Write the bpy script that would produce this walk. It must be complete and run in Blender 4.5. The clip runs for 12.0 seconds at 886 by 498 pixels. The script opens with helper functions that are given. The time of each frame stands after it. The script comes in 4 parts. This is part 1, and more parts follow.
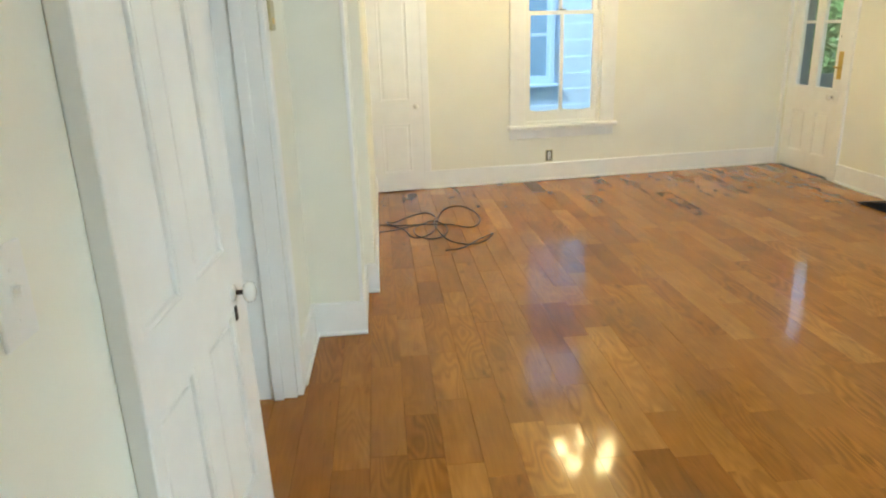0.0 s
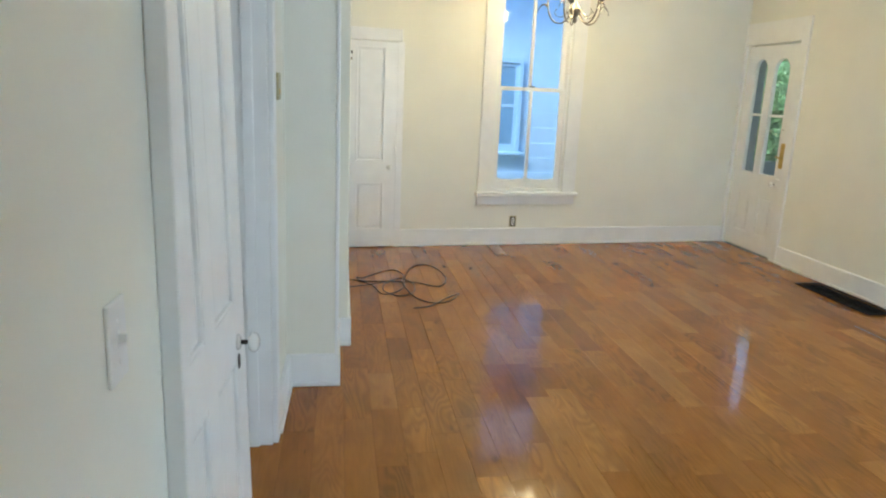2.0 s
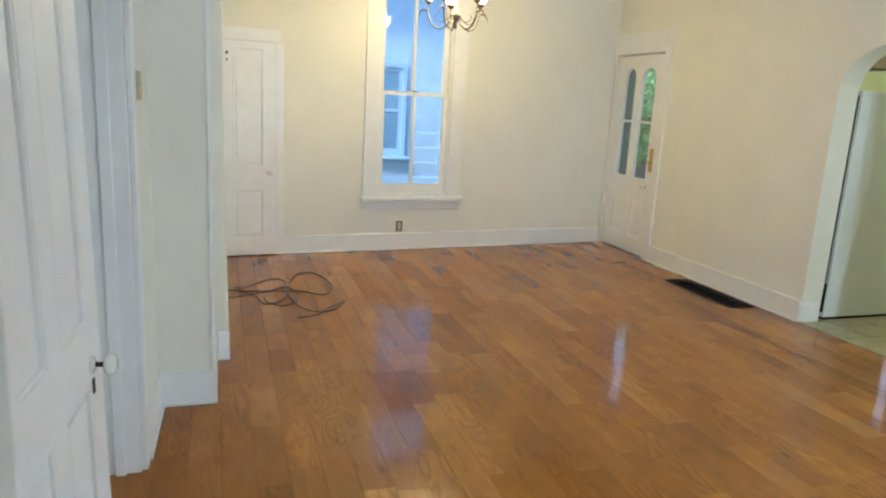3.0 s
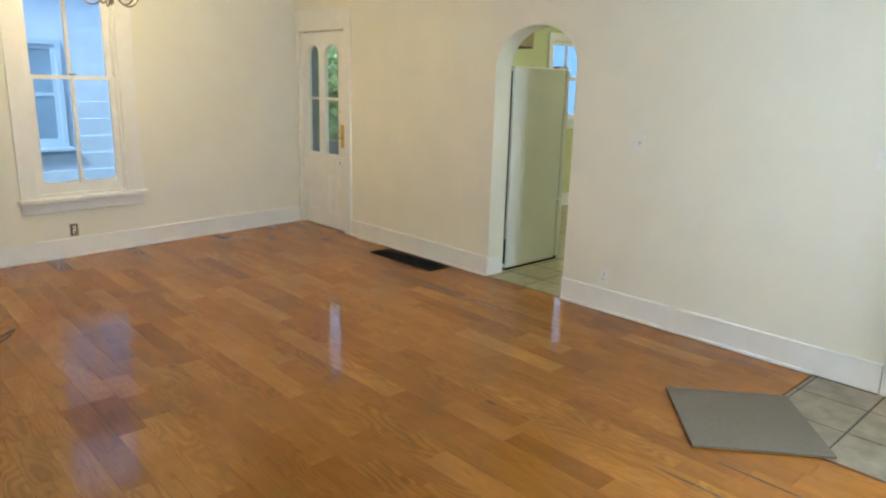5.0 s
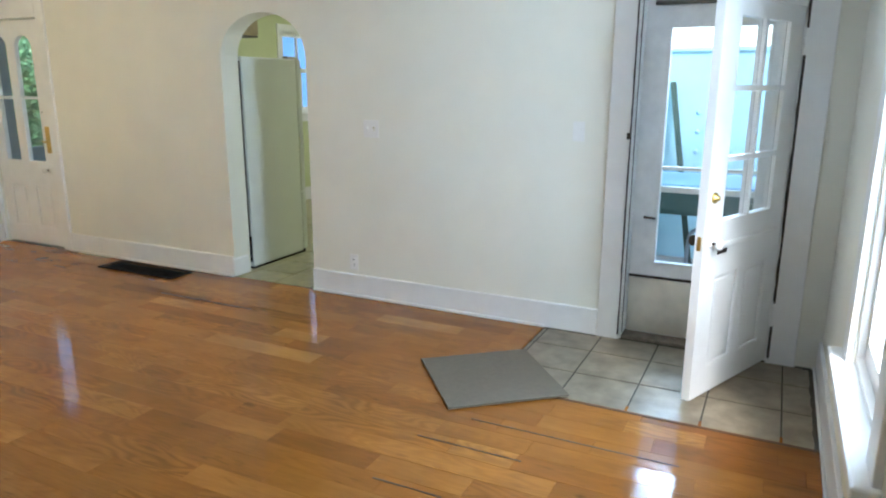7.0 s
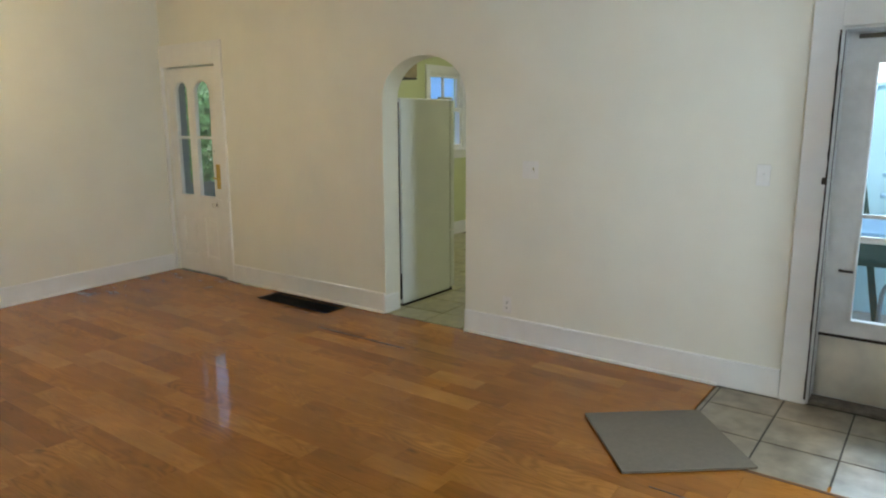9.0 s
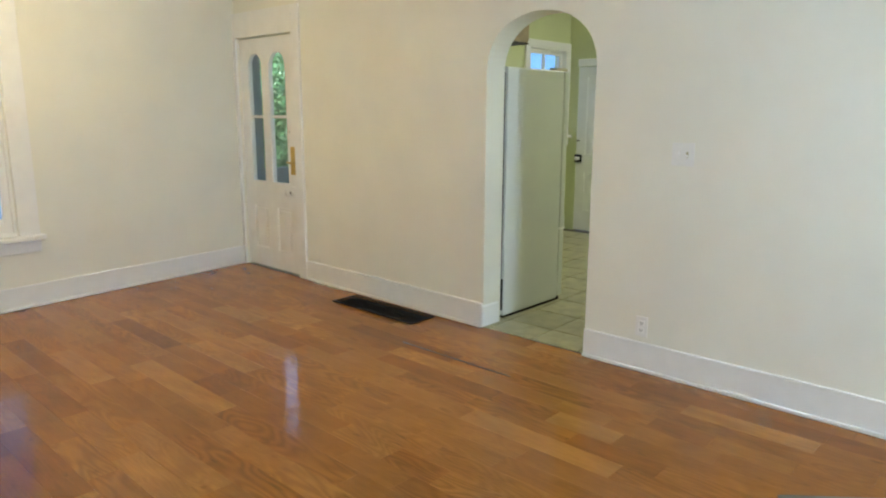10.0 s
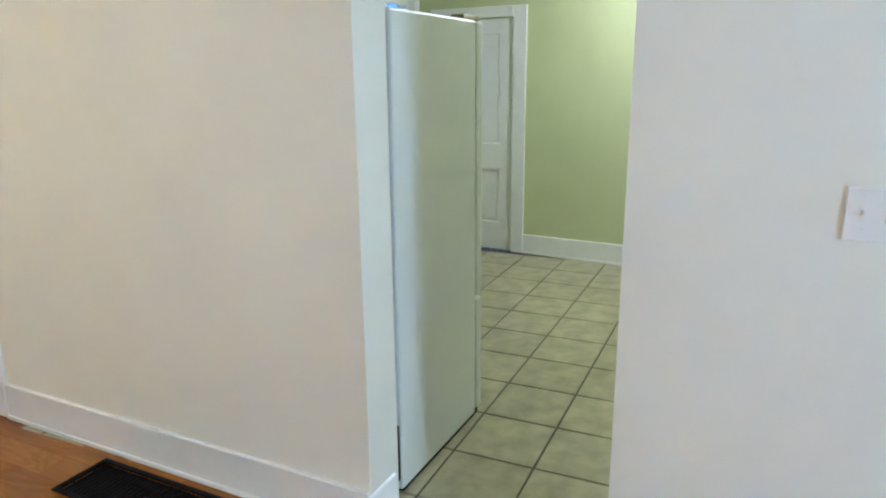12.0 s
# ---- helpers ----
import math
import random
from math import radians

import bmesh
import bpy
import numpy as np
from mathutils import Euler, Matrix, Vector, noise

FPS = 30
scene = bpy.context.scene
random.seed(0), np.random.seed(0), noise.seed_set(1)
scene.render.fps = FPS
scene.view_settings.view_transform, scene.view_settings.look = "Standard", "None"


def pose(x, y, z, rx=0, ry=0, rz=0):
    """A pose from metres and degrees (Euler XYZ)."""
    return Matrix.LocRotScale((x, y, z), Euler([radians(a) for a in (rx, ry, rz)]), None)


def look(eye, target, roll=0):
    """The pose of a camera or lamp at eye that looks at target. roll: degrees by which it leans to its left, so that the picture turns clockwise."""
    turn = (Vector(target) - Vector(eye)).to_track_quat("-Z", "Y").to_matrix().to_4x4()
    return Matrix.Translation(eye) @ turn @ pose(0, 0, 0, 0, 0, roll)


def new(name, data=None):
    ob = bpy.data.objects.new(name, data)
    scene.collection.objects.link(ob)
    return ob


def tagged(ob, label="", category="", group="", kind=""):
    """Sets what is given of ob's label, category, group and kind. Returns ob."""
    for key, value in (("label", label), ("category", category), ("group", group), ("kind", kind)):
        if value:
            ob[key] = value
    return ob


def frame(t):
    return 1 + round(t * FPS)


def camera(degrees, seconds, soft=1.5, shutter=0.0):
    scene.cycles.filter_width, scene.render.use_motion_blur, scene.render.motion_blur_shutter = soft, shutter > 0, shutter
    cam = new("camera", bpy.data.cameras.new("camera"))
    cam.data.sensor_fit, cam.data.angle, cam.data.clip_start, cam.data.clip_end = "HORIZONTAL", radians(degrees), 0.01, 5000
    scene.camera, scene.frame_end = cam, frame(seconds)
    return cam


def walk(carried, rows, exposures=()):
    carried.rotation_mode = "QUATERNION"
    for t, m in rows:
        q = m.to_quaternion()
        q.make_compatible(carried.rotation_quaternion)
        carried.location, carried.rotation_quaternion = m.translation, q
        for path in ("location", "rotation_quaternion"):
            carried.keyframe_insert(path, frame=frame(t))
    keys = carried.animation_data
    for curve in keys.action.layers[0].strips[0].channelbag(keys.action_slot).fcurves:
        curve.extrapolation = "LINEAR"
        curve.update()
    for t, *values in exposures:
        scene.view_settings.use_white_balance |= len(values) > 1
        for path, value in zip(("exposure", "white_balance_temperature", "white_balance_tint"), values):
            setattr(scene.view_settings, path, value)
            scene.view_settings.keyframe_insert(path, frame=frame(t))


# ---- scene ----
cam = camera(65.9, 12.0, soft=2.1)

PATH = [
    (0, (-3.979, -6.589, 1.384), (-3.819, -4.69, 0.776), -1.8),
    (0.5, (-4.076, -6.756, 1.429), (-3.778, -4.856, 0.881), 0.1),
    (1, (-4.083, -6.77, 1.471), (-3.66, -4.895, 0.916), 1.2),
    (1.1, (-4.084, -6.764, 1.474), (-3.636, -4.897, 0.913), 2.5),
    (1.5, (-4.098, -6.772, 1.469), (-3.882, -4.851, 0.955), 1.3),
    (2, (-4.105, -6.762, 1.468), (-3.806, -4.836, 1.015), 2.5),
    (2.5, (-4.088, -6.765, 1.486), (-3.634, -4.868, 1.044), 3.2),
    (2.7, (-4.073, -6.726, 1.454), (-3.547, -4.845, 1.021), 3.2),
    (4.3, (-4.046, -6.701, 1.544), (-2.99, -5.059, 1.108), 1.8),
    (4.5, (-4.041, -6.678, 1.546), (-2.861, -5.126, 1.098), 1.2),
    (5, (-4.019, -6.66, 1.54), (-2.69, -5.24, 1.071), 1.6),
    (5.5, (-4.01, -6.663, 1.51), (-2.564, -5.365, 1.039), 1.1),
    (6, (-3.979, -6.681, 1.492), (-2.408, -5.539, 1.015), 0.6),
    (6.5, (-3.971, -6.683, 1.494), (-2.288, -5.723, 0.998), -0.4),
    (6.7, (-3.97, -6.685, 1.488), (-2.256, -5.783, 0.988), -0.1),
    (8.3, (-3.946, -6.719, 1.527), (-2.145, -5.908, 1.215), -1.4),
    (8.5, (-3.972, -6.645, 1.583), (-2.237, -5.703, 1.260), -1.9),
    (8.7, (-3.958, -6.590, 1.624), (-2.298, -5.524, 1.293), -2.8),
    (9, (-3.980, -6.428, 1.524), (-2.400, -5.259, 1.152), -0.2),
    (9.5, (-3.653, -6.098, 1.542), (-2.255, -4.736, 1.107), -0.1),
    (10, (-3.386, -5.683, 1.402), (-1.947, -4.351, 1.010), 0.2),
    (10.5, (-2.952, -5.273, 1.463), (-1.339, -4.173, 1.033), -1.4),
    (11, (-2.542, -4.813, 1.476), (-0.941, -3.707, 1.014), -0.4),
    (11.5, (-2.09, -4.377, 1.485), (-0.374, -3.471, 1.003), -1.1),
    (12, (-1.663, -4.017, 1.493), (0.071, -3.153, 0.997), -0.6),
]
EXPOSURES = [(0.0, 2.45, 7400, 5), (0.5, 2.23, 6750, 1), (1.0, 2.11, 6300, 6), (1.5, 2.13, 6250, 7), (2.5, 2.1, 6350, 9), (4.5, 2.05, 6950, 11), (5.5, 2.03, 6800, 11), (6.5, 2.03, 6100, 12), (8.3, 1.71, 6400, 9), (9.0, 1.53, 6850, 11), (9.5, 2.01, 6750, 9), (10.0, 2.09, 6550, 10), (11.0, 2.17, 6050, 11), (12.0, 2.3, 5600, 14)]
walk(cam, [(t, look(eye, target, roll)) for t, eye, target, roll in PATH], EXPOSURES)

# ---- world and light ----
world = bpy.data.worlds.new("sky")
scene.world = world
world.use_nodes = True
wn = world.node_tree
sky = wn.nodes.new("ShaderNodeTexSky")
sky.sky_type, sky.sun_disc, sky.sun_elevation, sky.sun_rotation = "NISHITA", False, radians(48), radians(250)
wn.links.new(sky.outputs["Color"], wn.nodes["Background"].inputs["Color"])
wn.nodes["Background"].inputs["Strength"].default_value = 0.15


def lamp(name, kind, m, energy, colour, **more):
    data = bpy.data.lights.new(name, kind)
    data.energy, data.color = energy, colour
    for key, value in more.items():
        if key == "size":
            data.shape, data.size = "RECTANGLE", value
        elif key == "size_y":
            data.size_y = value
        elif key == "angle":
            data.angle = value
        elif key == "spread":
            data.spread = value
    ob = new(name, data)
    ob.matrix_basis = m
    return ob


DAY = (0.64, 0.83, 1.0)
lamp("sun", "SUN", look((0, 0, 0), (0.55, 0.35, -0.72)), 1.6, (1.0, 0.95, 0.88), angle=radians(12))

# Frames of the walls: local x runs to the right as one faces the wall, local y goes into it.
EAST = pose(0, 0, 0, 0, 0, -90)
NORTH = pose(0, 0, 0, 0, 0, 6.56)
SOUTH = pose(0, -7.0, 0, 0, 0, 180)
WEST = pose(-4.36, -3.54, 0, 0, 0, 88.7)
KITCHEN_EAST = pose(3.808, 0, 0, 0, 0, -92.5)
KITCHEN_NORTH = pose(0, -1.1, 0)
CEILING = 2.89

# area lamps for sky light: front window opening; one added unseen on the porch
lamp("window_light", "AREA", SOUTH @ pose(1.65, 0.23, 1.5, 84, 0, 180), 15.5, DAY, size=0.72, size_y=1.8)
lamp("porch_sky_fill", "AREA", look((1.9, -6.35, 2.07), (-4.4, -5.7, 1.5)), 11, (0.55, 0.78, 1.0), size=1.5, size_y=0.2, spread=radians(110))
LAMP_GLOW = 10.5


# ---- materials ----
def material(name, colour, rough=0.5, metal=0.0, noise_scale=0.0, vary=0.0, bump=0.0, bump_scale=60.0, coat=0.0, per_piece=0.0, stain=0.0, spec=0.5):
    m = bpy.data.materials.new(name)
    m.use_nodes = True
    nt = m.node_tree
    b = nt.nodes["Principled BSDF"]
    b.inputs["Base Color"].default_value = (*colour, 1)
    b.inputs["Roughness"].default_value = rough
    b.inputs["Metallic"].default_value = metal
    b.inputs["Coat Weight"].default_value = coat
    b.inputs["Specular IOR Level"].default_value = spec
    geo = nt.nodes.new("ShaderNodeNewGeometry")
    pos = geo.outputs["Position"]
    if vary or stain or per_piece:
        def rgb(k):
            return (*[max(0, min(1, c * k)) for c in colour], 1)
        fine = nt.nodes.new("ShaderNodeTexNoise")
        fine.inputs["Scale"].default_value, fine.inputs["Detail"].default_value = noise_scale or 8, 6
        nt.links.new(pos, fine.inputs["Vector"])
        ramp = nt.nodes.new("ShaderNodeValToRGB")
        ramp.color_ramp.elements[0].position, ramp.color_ramp.elements[1].position = 0.3, 0.7
        ramp.color_ramp.elements[0].color, ramp.color_ramp.elements[1].color = rgb(1 - vary), rgb(1 + vary)
        nt.links.new(fine.outputs["Fac"], ramp.inputs["Fac"])
        out = ramp.outputs["Color"]
        if stain:
            broad = nt.nodes.new("ShaderNodeTexNoise")
            broad.inputs["Scale"].default_value, broad.inputs["Detail"].default_value = 1.1, 4
            nt.links.new(pos, broad.inputs["Vector"])
            sr = nt.nodes.new("ShaderNodeMapRange")
            sr.inputs["From Min"].default_value, sr.inputs["From Max"].default_value = 0.3, 0.75
            sr.inputs["To Min"].default_value, sr.inputs["To Max"].default_value = 1 + stain * 0.3, 1 - stain
            nt.links.new(broad.outputs["Fac"], sr.inputs["Value"])
            mul = nt.nodes.new("ShaderNodeVectorMath")
            mul.operation = "SCALE"
            nt.links.new(out, mul.inputs[0])
            nt.links.new(sr.outputs["Result"], mul.inputs["Scale"])
            out = mul.outputs["Vector"]
        if per_piece:
            info = nt.nodes.new("ShaderNodeObjectInfo")
            pr = nt.nodes.new("ShaderNodeMapRange")
            pr.inputs["To Min"].default_value, pr.inputs["To Max"].default_value = 1 - per_piece, 1 + per_piece
            nt.links.new(info.outputs["Random"], pr.inputs["Value"])
            mul = nt.nodes.new("ShaderNodeVectorMath")
            mul.operation = "SCALE"
            nt.links.new(out, mul.inputs[0])
            nt.links.new(pr.outputs["Result"], mul.inputs["Scale"])
            out = mul.outputs["Vector"]
        nt.links.new(out, b.inputs["Base Color"])
    if bump:
        relief = nt.nodes.new("ShaderNodeTexNoise")
        relief.inputs["Scale"].default_value, relief.inputs["Detail"].default_value = bump_scale, 5
        nt.links.new(pos, relief.inputs["Vector"])
        bn = nt.nodes.new("ShaderNodeBump")
        bn.inputs["Strength"].default_value, bn.inputs["Distance"].default_value = bump, 0.01
        nt.links.new(relief.outputs["Fac"], bn.inputs["Height"])
        nt.links.new(bn.outputs["Normal"], b.inputs["Normal"])
    return m


def oak_floor():
    """Varnished oak boards: tone by piece, cathedral figure along y, knots and dark flecks, glossy."""
    m = bpy.data.materials.new("oak_floor")
    m.use_nodes = True
    nt = m.node_tree
    b = nt.nodes["Principled BSDF"]

    def link(a, z):
        nt.links.new(a, z)

    def maths(operation, a, k):
        n = nt.nodes.new("ShaderNodeMath")
        n.operation, n.inputs[1].default_value = operation, k
        link(a, n.inputs[0])
        return n.outputs[0]

    def spread(value, lo, hi, out_lo, out_hi):
        r = nt.nodes.new("ShaderNodeMapRange")
        for key, v in (("From Min", lo), ("From Max", hi), ("To Min", out_lo), ("To Max", out_hi)):
            r.inputs[key].default_value = v
        link(value, r.inputs["Value"])
        return r.outputs["Result"]

    geo, info = nt.nodes.new("ShaderNodeNewGeometry"), nt.nodes.new("ShaderNodeObjectInfo")
    add = nt.nodes.new("ShaderNodeMath")
    link(info.outputs["Random"], add.inputs[0])
    link(geo.outputs["Random Per Island"], add.inputs[1])
    rand = maths("FRACT", add.outputs[0], 0)
    other = maths("FRACT", maths("MULTIPLY", rand, 13.7), 0)
    third = maths("FRACT", maths("MULTIPLY", rand, 41.3), 0)
    comb = nt.nodes.new("ShaderNodeCombineXYZ")
    for i, k in enumerate((17.0, 31.0, 7.0)):
        link(maths("MULTIPLY", rand, k), comb.inputs[i])
    shift = nt.nodes.new("ShaderNodeVectorMath")
    link(geo.outputs["Position"], shift.inputs[0])
    link(comb.outputs[0], shift.inputs[1])

    def noise(scale, detail, distort=0.0):
        mp = nt.nodes.new("ShaderNodeMapping")
        mp.inputs["Scale"].default_value = scale
        link(shift.outputs[0], mp.inputs["Vector"])
        n = nt.nodes.new("ShaderNodeTexNoise")
        n.inputs["Scale"].default_value, n.inputs["Detail"].default_value, n.inputs["Distortion"].default_value = 1.0, detail, distort
        link(mp.outputs[0], n.inputs["Vector"])
        return n.outputs["Fac"]

    base = nt.nodes.new("ShaderNodeValToRGB")
    e = base.color_ramp.elements
    e[0].position, e[0].color = 0.0, (0.268, 0.092, 0.0155, 1)
    e[1].position, e[1].color = 1.0, (0.475, 0.200, 0.042, 1)
    for p, c in ((0.07, (0.305, 0.106, 0.017, 1)), (0.22, (0.345, 0.124, 0.019, 1)), (0.55, (0.380, 0.143, 0.023, 1)), (0.85, (0.418, 0.164, 0.029, 1))):
        e.new(p).color = c
    link(rand, base.inputs["Fac"])
    last = base.outputs["Color"]

    def scale_by(value):
        nonlocal last
        mul = nt.nodes.new("ShaderNodeVectorMath")
        mul.operation = "SCALE"
        link(last, mul.inputs[0])
        link(value, mul.inputs["Scale"])
        last = mul.outputs[0]

    scale_by(spread(noise((7, 2.2, 7), 3, 0.6), 0.3, 0.7, 0.77, 1.06))
    scale_by(spread(noise((110, 6, 110), 2), 0.3, 0.7, 0.93, 1.06))
    # cathedral figure, strong on some boards and faint on others
    rings = nt.nodes.new("ShaderNodeMath")
    rings.operation = "SINE"
    link(maths("MULTIPLY", noise((8.5, 1.7, 8.5), 1.2, 0.3), 78.0), rings.inputs[0])
    amount = spread(maths("POWER", other, 2.2), 0, 1, 0.02, 0.17)
    weigh = nt.nodes.new("ShaderNodeMath")
    weigh.operation = "MULTIPLY"
    link(rings.outputs[0], weigh.inputs[0])
    link(amount, weigh.inputs[1])
    scale_by(maths("ADD", weigh.outputs[0], 1.0))
    # dark flecks along the grain, and a knot here and there
    scale_by(spread(noise((34, 5.5, 34), 2, 0.9), 0.24, 0.36, 0.74, 1.0))
    mp = nt.nodes.new("ShaderNodeMapping")
    mp.inputs["Scale"].default_value = (7.5, 3.4, 7.5)
    link(shift.outputs[0], mp.inputs["Vector"])
    knots = nt.nodes.new("ShaderNodeTexVoronoi")
    knots.inputs["Scale"].default_value = 1.0
    link(mp.outputs[0], knots.inputs["Vector"])
    ragged_edge = nt.nodes.new("ShaderNodeMath")
    link(knots.outputs["Distance"], ragged_edge.inputs[0])
    link(spread(noise((60, 22, 60), 2), 0, 1, -0.11, 0.11), ragged_edge.inputs[1])
    seen = spread(third, 0.5, 0.9, 0.0, 1.0)
    dark = spread(ragged_edge.outputs[0], 0.05, 0.15, 0.40, 0.0)
    both = nt.nodes.new("ShaderNodeMath")
    both.operation = "MULTIPLY"
    link(dark, both.inputs[0])
    link(seen, both.inputs[1])
    scale_by(maths("MULTIPLY", maths("SUBTRACT", both.outputs[0], 1.0), -1.0))
    link(last, b.inputs["Base Color"])
    link(spread(noise((3, 3, 3), 4), 0.3, 0.7, 0.075, 0.125), b.inputs["Roughness"])
    b.inputs["Specular IOR Level"].default_value = 0.32
    return m


def glass_material(name, tint):
    m = bpy.data.materials.new(name)
    m.use_nodes = True
    b = m.node_tree.nodes["Principled BSDF"]
    b.inputs["Base Color"].default_value = (*tint, 1)
    waves = m.node_tree.nodes.new("ShaderNodeTexNoise")
    waves.inputs["Scale"].default_value = 5.0
    where = m.node_tree.nodes.new("ShaderNodeNewGeometry")
    m.node_tree.links.new(where.outputs["Position"], waves.inputs["Vector"])
    bend = m.node_tree.nodes.new("ShaderNodeBump")
    bend.inputs["Strength"].default_value, bend.inputs["Distance"].default_value = 0.12, 0.006
    m.node_tree.links.new(waves.outputs["Fac"], bend.inputs["Height"])
    m.node_tree.links.new(bend.outputs["Normal"], b.inputs["Normal"])
    b.inputs["Transmission Weight"].default_value, b.inputs["Roughness"].default_value, b.inputs["IOR"].default_value = 1.0, 0.0, 1.45
    return m


def glow_material(name, colour, strength):
    m = bpy.data.materials.new(name)
    m.use_nodes = True
    b = m.node_tree.nodes["Principled BSDF"]
    b.inputs["Base Color"].default_value = (0.9, 0.9, 0.88, 1)
    b.inputs["Emission Color"].default_value, b.inputs["Emission Strength"].default_value = (*colour, 1), strength
    return m


WALL = material("wall_paint", (0.85, 0.835, 0.745), 0.55, noise_scale=3, vary=0.02, bump=0.06, bump_scale=90, stain=0.04)
CEIL = material("ceiling_paint", (0.82, 0.80, 0.76), 0.7, noise_scale=3, vary=0.02, bump=0.06)
TRIM = material("white_gloss_paint", (0.86, 0.86, 0.85), 0.32, noise_scale=9, vary=0.025, bump=0.05, bump_scale=35)
WORN = material("worn_white_paint", (0.85, 0.85, 0.84), 0.45, noise_scale=14, vary=0.06, bump=0.10, bump_scale=30, stain=0.08)
GREEN = material("pale_green_paint", (0.60, 0.64, 0.365), 0.6, noise_scale=3, vary=0.03, bump=0.05, stain=0.05)
OAK = oak_floor()
DARKGAP = material("dark_underfloor", (0.10, 0.042, 0.016), 0.9, noise_scale=10, vary=0.2)
TILE = material("beige_ceramic_tile", (0.252, 0.205, 0.142), 0.30, noise_scale=9, vary=0.34, bump=0.10, bump_scale=25, per_piece=0.06, stain=0.10)
KTILE = material("greenish_beige_tile", (0.375, 0.345, 0.21), 0.30, noise_scale=9, vary=0.24, bump=0.10, bump_scale=25, per_piece=0.06, stain=0.10)
GROUT = material("dark_grout", (0.075, 0.065, 0.05), 0.9, noise_scale=30, vary=0.3, bump=0.2)
GLASS = glass_material("window_glass", (0.96, 0.99, 1.0))
BLACK = material("black_metal", (0.006, 0.0055, 0.005), 0.65, noise_scale=20, vary=0.3, spec=0.15)
BRASS = material("worn_brass", (0.62, 0.42, 0.13), 0.32, 1.0, noise_scale=20, vary=0.15)
BRONZE = material("dark_bronze_metal", (0.075, 0.055, 0.035), 0.38, 0.8, noise_scale=25, vary=0.3)
NICKEL = material("brushed_nickel", (0.21, 0.19, 0.165), 0.34, 1.0, noise_scale=25, vary=0.15)
IRON = material("dark_iron", (0.06, 0.05, 0.045), 0.5, 0.7, noise_scale=30, vary=0.3)
PORCELAIN = material("white_porcelain", (0.86, 0.85, 0.82), 0.12, coat=0.4, noise_scale=30, vary=0.02)
PLASTIC = material("white_plastic", (0.85, 0.84, 0.81), 0.35, noise_scale=40, vary=0.015)
BEIGE = material("aged_beige_plastic", (0.46, 0.41, 0.24), 0.45, noise_scale=40, vary=0.05)
FRIDGE = material("white_enamel", (0.72, 0.745, 0.735), 0.4, noise_scale=5, vary=0.02, bump=0.04, bump_scale=160)
MAT = material("grey_backer_board", (0.170, 0.138, 0.099), 0.75, noise_scale=40, vary=0.07, bump=0.08, bump_scale=60, stain=0.12)
WOODEDGE = material("raw_wood_edge", (0.26, 0.20, 0.13), 0.6, noise_scale=60, vary=0.2)
CABLE = material("brown_cable_sheath", (0.045, 0.028, 0.020), 0.4, noise_scale=40, vary=0.2)
CABINET = material("tan_cabinet_wood", (0.36, 0.27, 0.15), 0.5, noise_scale=18, vary=0.15)
SIDING = material("pale_blue_siding", (0.33, 0.54, 0.80), 0.6, noise_scale=6, vary=0.06, stain=0.08)
PORCHBLUE = material("pale_porch_paint", (0.31, 0.54, 0.69), 0.6, noise_scale=6, vary=0.05, stain=0.10)
GARAGEBLUE = material("blue_garage_siding", (0.13, 0.30, 0.60), 0.6, noise_scale=6, vary=0.06, stain=0.08)
SHADEGLASS = glow_material("lit_frosted_glass", (1.0, 0.80, 0.43), LAMP_GLOW)
KITCHENGLOW = glow_material("lit_opal_glass", (0.97, 1.0, 0.96), 37.0)
DULLGLASS = material("frosted_glass", (0.80, 0.79, 0.75), 0.35, noise_scale=30, vary=0.02)
LEAF = material("green_leaves", (0.125, 0.265, 0.115), 0.35, noise_scale=7, vary=0.65)
BARK = material("grey_bark", (0.12, 0.10, 0.08), 0.9, noise_scale=14, vary=0.3, bump=0.5)
GRASS = material("lawn", (0.06, 0.10, 0.03), 0.9, noise_scale=4, vary=0.35, bump=0.4)
BLUETRIM = material("pale_blue_trim", (0.24, 0.44, 0.68), 0.5, noise_scale=6, vary=0.05)
# Opaque far panes: the blue of reflected sky is put into the colour.
SKYPANE = material("sky_tinted_pane", (0.10, 0.23, 0.40), 0.1, noise_scale=3, vary=0.2)
POSTGREY = material("grey_blue_post_paint", (0.20, 0.23, 0.27), 0.6, noise_scale=12, vary=0.1)
TEAL = material("dark_green_paint", (0.018, 0.05, 0.045), 0.5, noise_scale=12, vary=0.15)
CONCRETE = material("porch_concrete", (0.32, 0.32, 0.31), 0.85, noise_scale=15, vary=0.15, bump=0.3)
SILLWOOD = material("worn_dark_sill_wood", (0.17, 0.14, 0.11), 0.7, noise_scale=22, vary=0.35, bump=0.2, bump_scale=40)
STAINED = material("stained_white_paint", (0.74, 0.69, 0.59), 0.55, noise_scale=5, vary=0.16, bump=0.12, bump_scale=30, stain=0.22)
# Wall paint taken greyer and darker, with the hall's shade in the colour.
HALL = material("shaded_hall_paint", (0.62, 0.60, 0.56), 0.7, noise_scale=3, vary=0.03)


